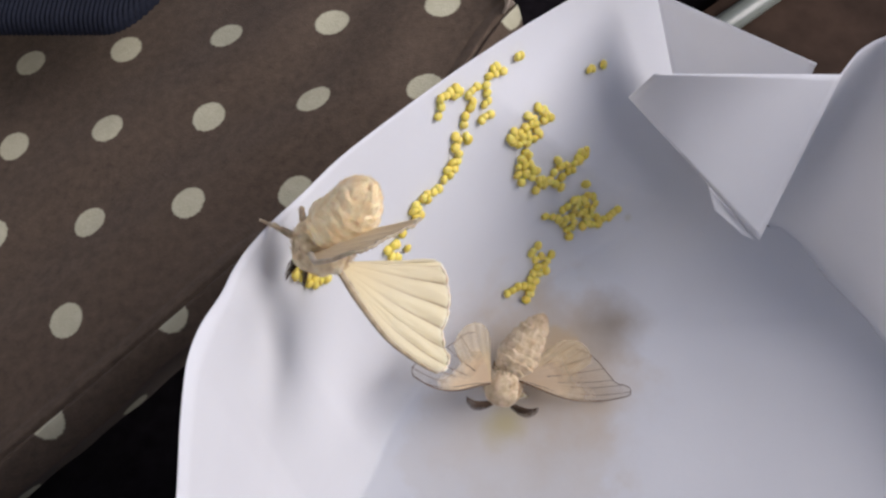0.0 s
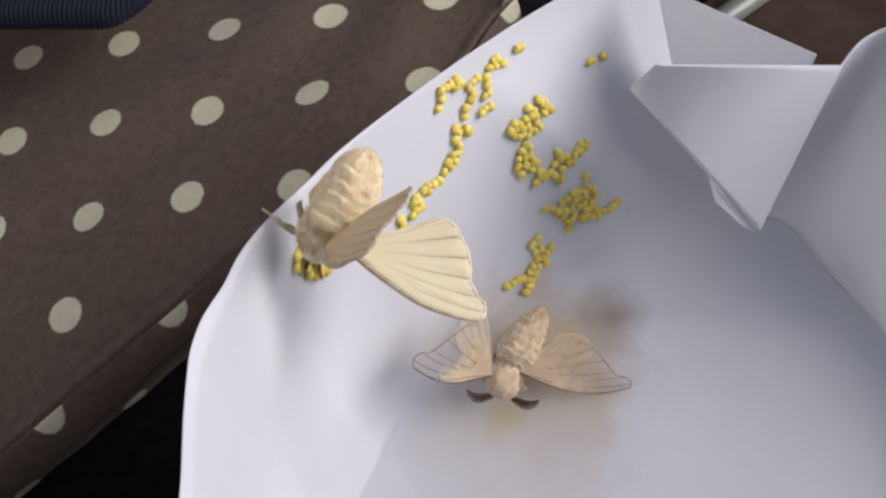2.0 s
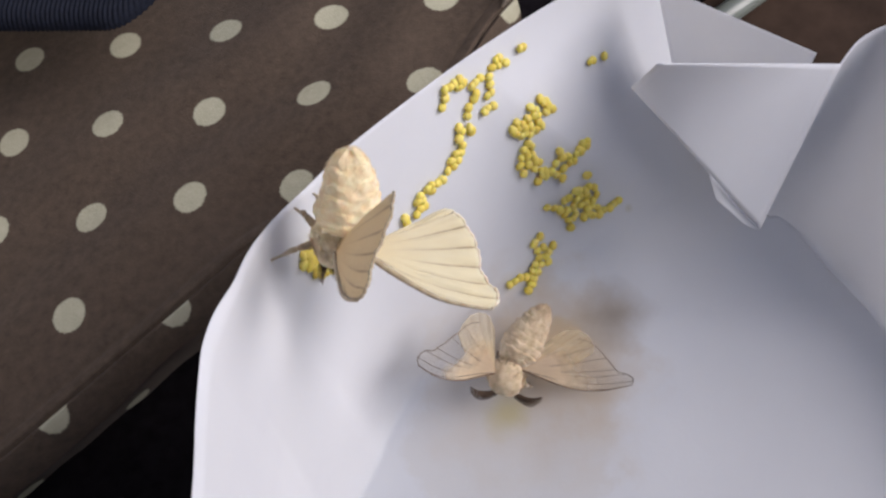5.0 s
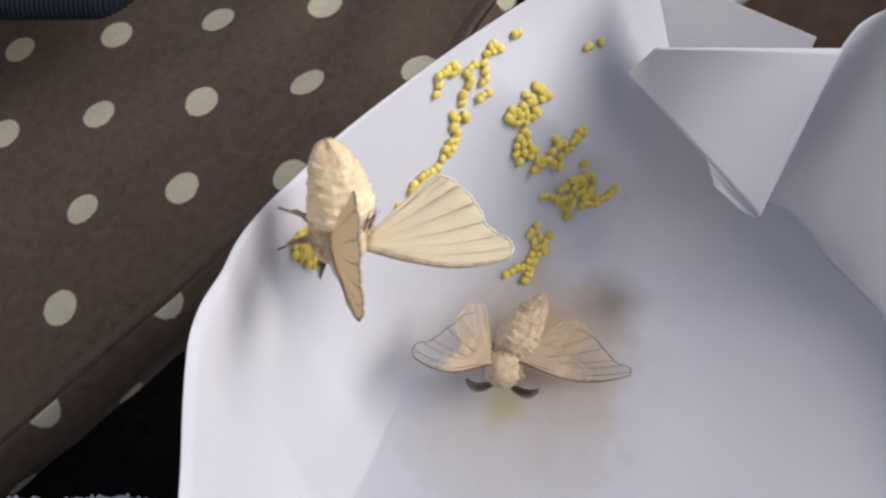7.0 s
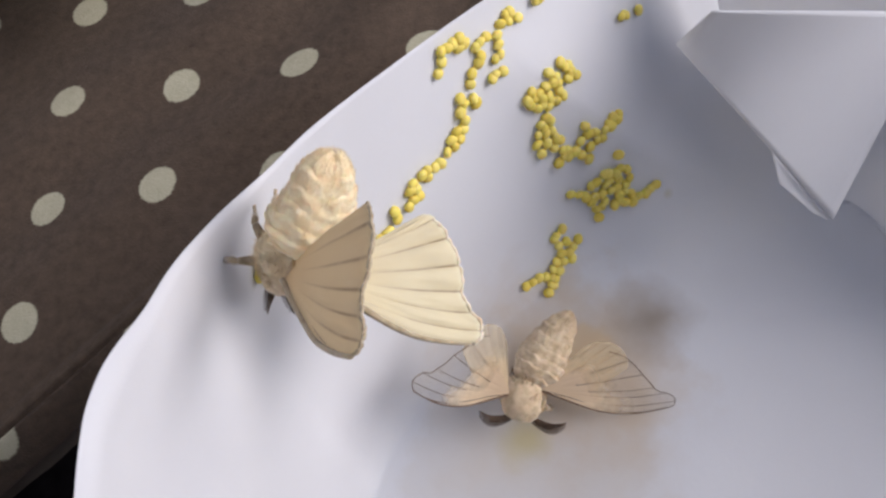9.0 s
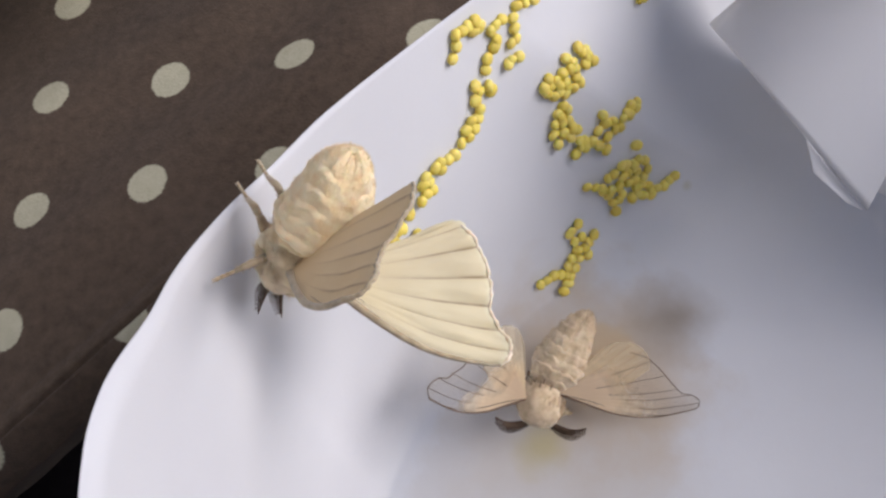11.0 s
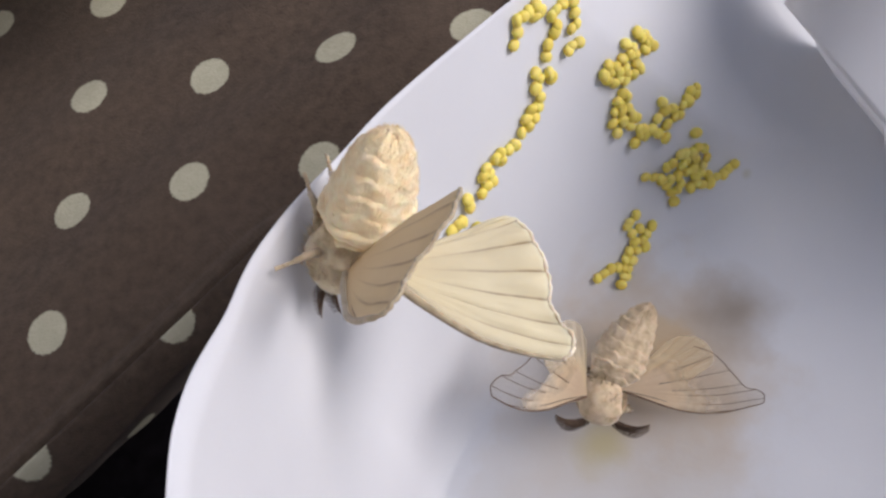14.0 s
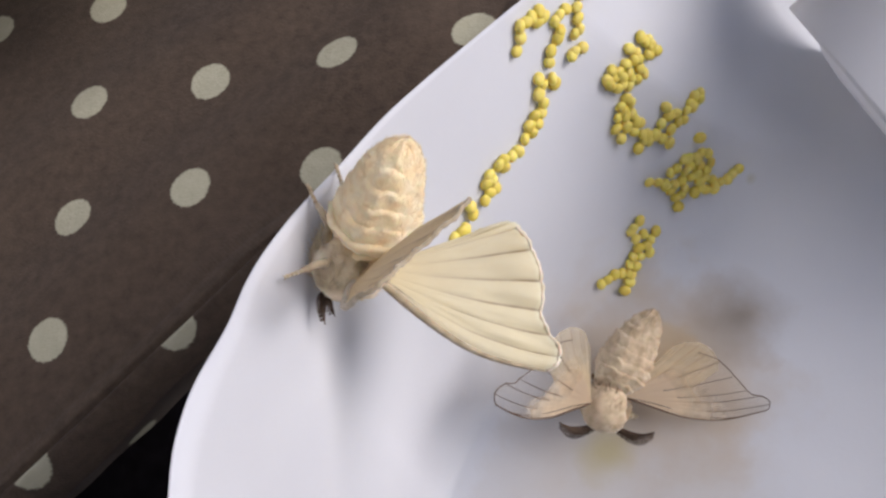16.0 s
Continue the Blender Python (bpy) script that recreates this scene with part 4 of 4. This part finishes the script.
FRONT_LEG = [
    (0, 1.60, 1.60, -1.60, 59.1, 44.1, 50.1),
    (2, 1.60, 1.60, -1.60, 36.7, 67.5, 23.8),
    (3.5, 1.60, 1.60, -1.60, 52.9, 14.8, 45.6),
    (7, 1.60, 1.60, -1.60, 57.0, 28.6, 56.7),
    (8, 1.60, 1.60, -1.60, 53.7, 29.5, 49.9),
    (8.5, 1.60, 1.60, -1.60, 53.7, 38.1, 49.9),
    (11.5, 1.60, 1.60, -1.60, 50.4, -28.8, 16.9),
    (12.5, 1.60, 1.60, -1.60, 60.1, -19.6, -6.4),
    (14, 1.60, 1.60, -1.60, 58.6, -11.3, -0.8),
    (16, 1.60, 1.60, -1.60, 58.4, 5.5, 3.1),
]


BIG = 0.95
moth = tagged(new("silk_moth"), "cream furry silk moth with raised wings clinging to the paper rim", "moth")
moth.scale = (0.90, 0.90, 0.90)
thorax(moth, WOOL, BIG * 1.30, 1.0, 0.9)
head(moth, FUR, BIG, 2.0)
antenna(moth, BIG, 1, forward_sweep)
antenna(moth, BIG, -1, forward_sweep)
moth_abdomen = abdomen(moth, FUR, 11.2, 4.05, 7, 5, 0.45, 0.055)
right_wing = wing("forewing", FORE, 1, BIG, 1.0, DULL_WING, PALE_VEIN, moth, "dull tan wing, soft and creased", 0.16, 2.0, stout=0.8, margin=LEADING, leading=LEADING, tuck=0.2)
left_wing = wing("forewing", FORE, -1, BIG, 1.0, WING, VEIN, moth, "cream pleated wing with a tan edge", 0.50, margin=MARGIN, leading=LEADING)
hind_leg = leg("leg", moth, 7.2, 1)
mid_leg = leg("leg", moth, 5.9, 2)
front_leg = leg("leg", moth, 6.6, 3)
for k, (y, rz) in enumerate(((-1.0, 215), (0.3, 180), (1.6, 150))):
    leg("leg", moth, 4.5, 7 + k).matrix_basis = pose(-1.5 * MM, y * MM, -1.7 * MM, 0, 50, rz)

# The second moth rests at the bottom of the fold, its wings worn thin.
still = tagged(new("silk_moth"), "greyish tan silk moth with worn see-through wings on stained paper", "moth")


def aim(origin, forward, up):
    y = Vector(forward).normalized()
    z = (Vector(up) - y * Vector(up).dot(y)).normalized()
    m = Matrix((y.cross(z), y, z)).transposed().to_4x4()
    m.translation = Vector(origin) * MM
    return m


still.matrix_world = aim((9.2, 57.6, 18.2), (-3.2, -10.0, -4.2), (-0.05, -0.50, 0.87))
thorax(still, DULL_FUR, 1.0, 3.0, 0.38)
head(still, DULL_FUR, 0.95, 4.0).matrix_basis = pose(0, -1.4 * MM, -0.6 * MM)
for side in (-1, 1):
    antenna(still, 1.0, side, side_sweep, True).matrix_basis = pose(0, -0.9 * MM, 0, 0, 0, 8)
abdomen(still, DULL_FUR, 10.6, 3.25, 8, 11, 0.45, 0.05).matrix_basis = pose(0, -1.9 * MM, 0.2 * MM, -4, 0, -16)
to_still = still.matrix_world.inverted()
for side, root, tip, corner in ((1, (7.4, 57.4, 20.2), (-4.2, 53.0, 34.0), (3.0, 61.0, 32.0)), (-1, (11.0, 58.0, 20.0), (28.4, 57.3, 14.9), (21.5, 62.5, 20.5))):
    root, tip, corner = Vector(root), Vector(tip), Vector(corner)
    x = (tip - root).normalized() * side
    back = corner - root
    y = -(back - x * back.dot(x)).normalized()
    m = Matrix((x, y, x.cross(y))).transposed().to_4x4()
    m.translation = root * MM
    w = wing("forewing", FALCATE, side, 0.90, 0.85 if side > 0 else 0.72, WORN_WING, VEIN, still, "worn tan wing, clear between brown veins", 0.2, 0.8, 0.04, 0.6, hind_outline=HIND_WIDE, hind_material=HINDWING)
    w.matrix_basis = to_still @ m
for side in (-1, 1):
    for k, (y, rz) in enumerate(((-0.6, 25), (0.6, -5), (1.7, -35))):
        leg("leg", still, 3.6, 20 + k).matrix_basis = pose(side * 1.3 * MM, y * MM, -1.3 * MM, 0, 30, rz if side > 0 else 180 - rz)


def keyed(rows, feather=()):
    """Rows of place (millimetres) and turn; feather: more turn round the wing's own long axis at some of the times."""
    extra = dict(feather)
    return [(t, pose(x * MM, y * MM, z * MM, a, b, c) @ pose(0, 0, 0, extra.get(t, 0))) for t, x, y, z, a, b, c in rows]


def motions():
    walk(moth, keyed(BODY))
    walk(moth_abdomen, keyed(ABDOMEN))
    walk(right_wing, keyed(NEAR_WING, FEATHER))
    walk(left_wing, keyed(FAR_WING))
    walk(hind_leg, keyed(HIND_LEG))
    walk(mid_leg, keyed(MID_LEG))
    walk(front_leg, keyed(FRONT_LEG))


motions()
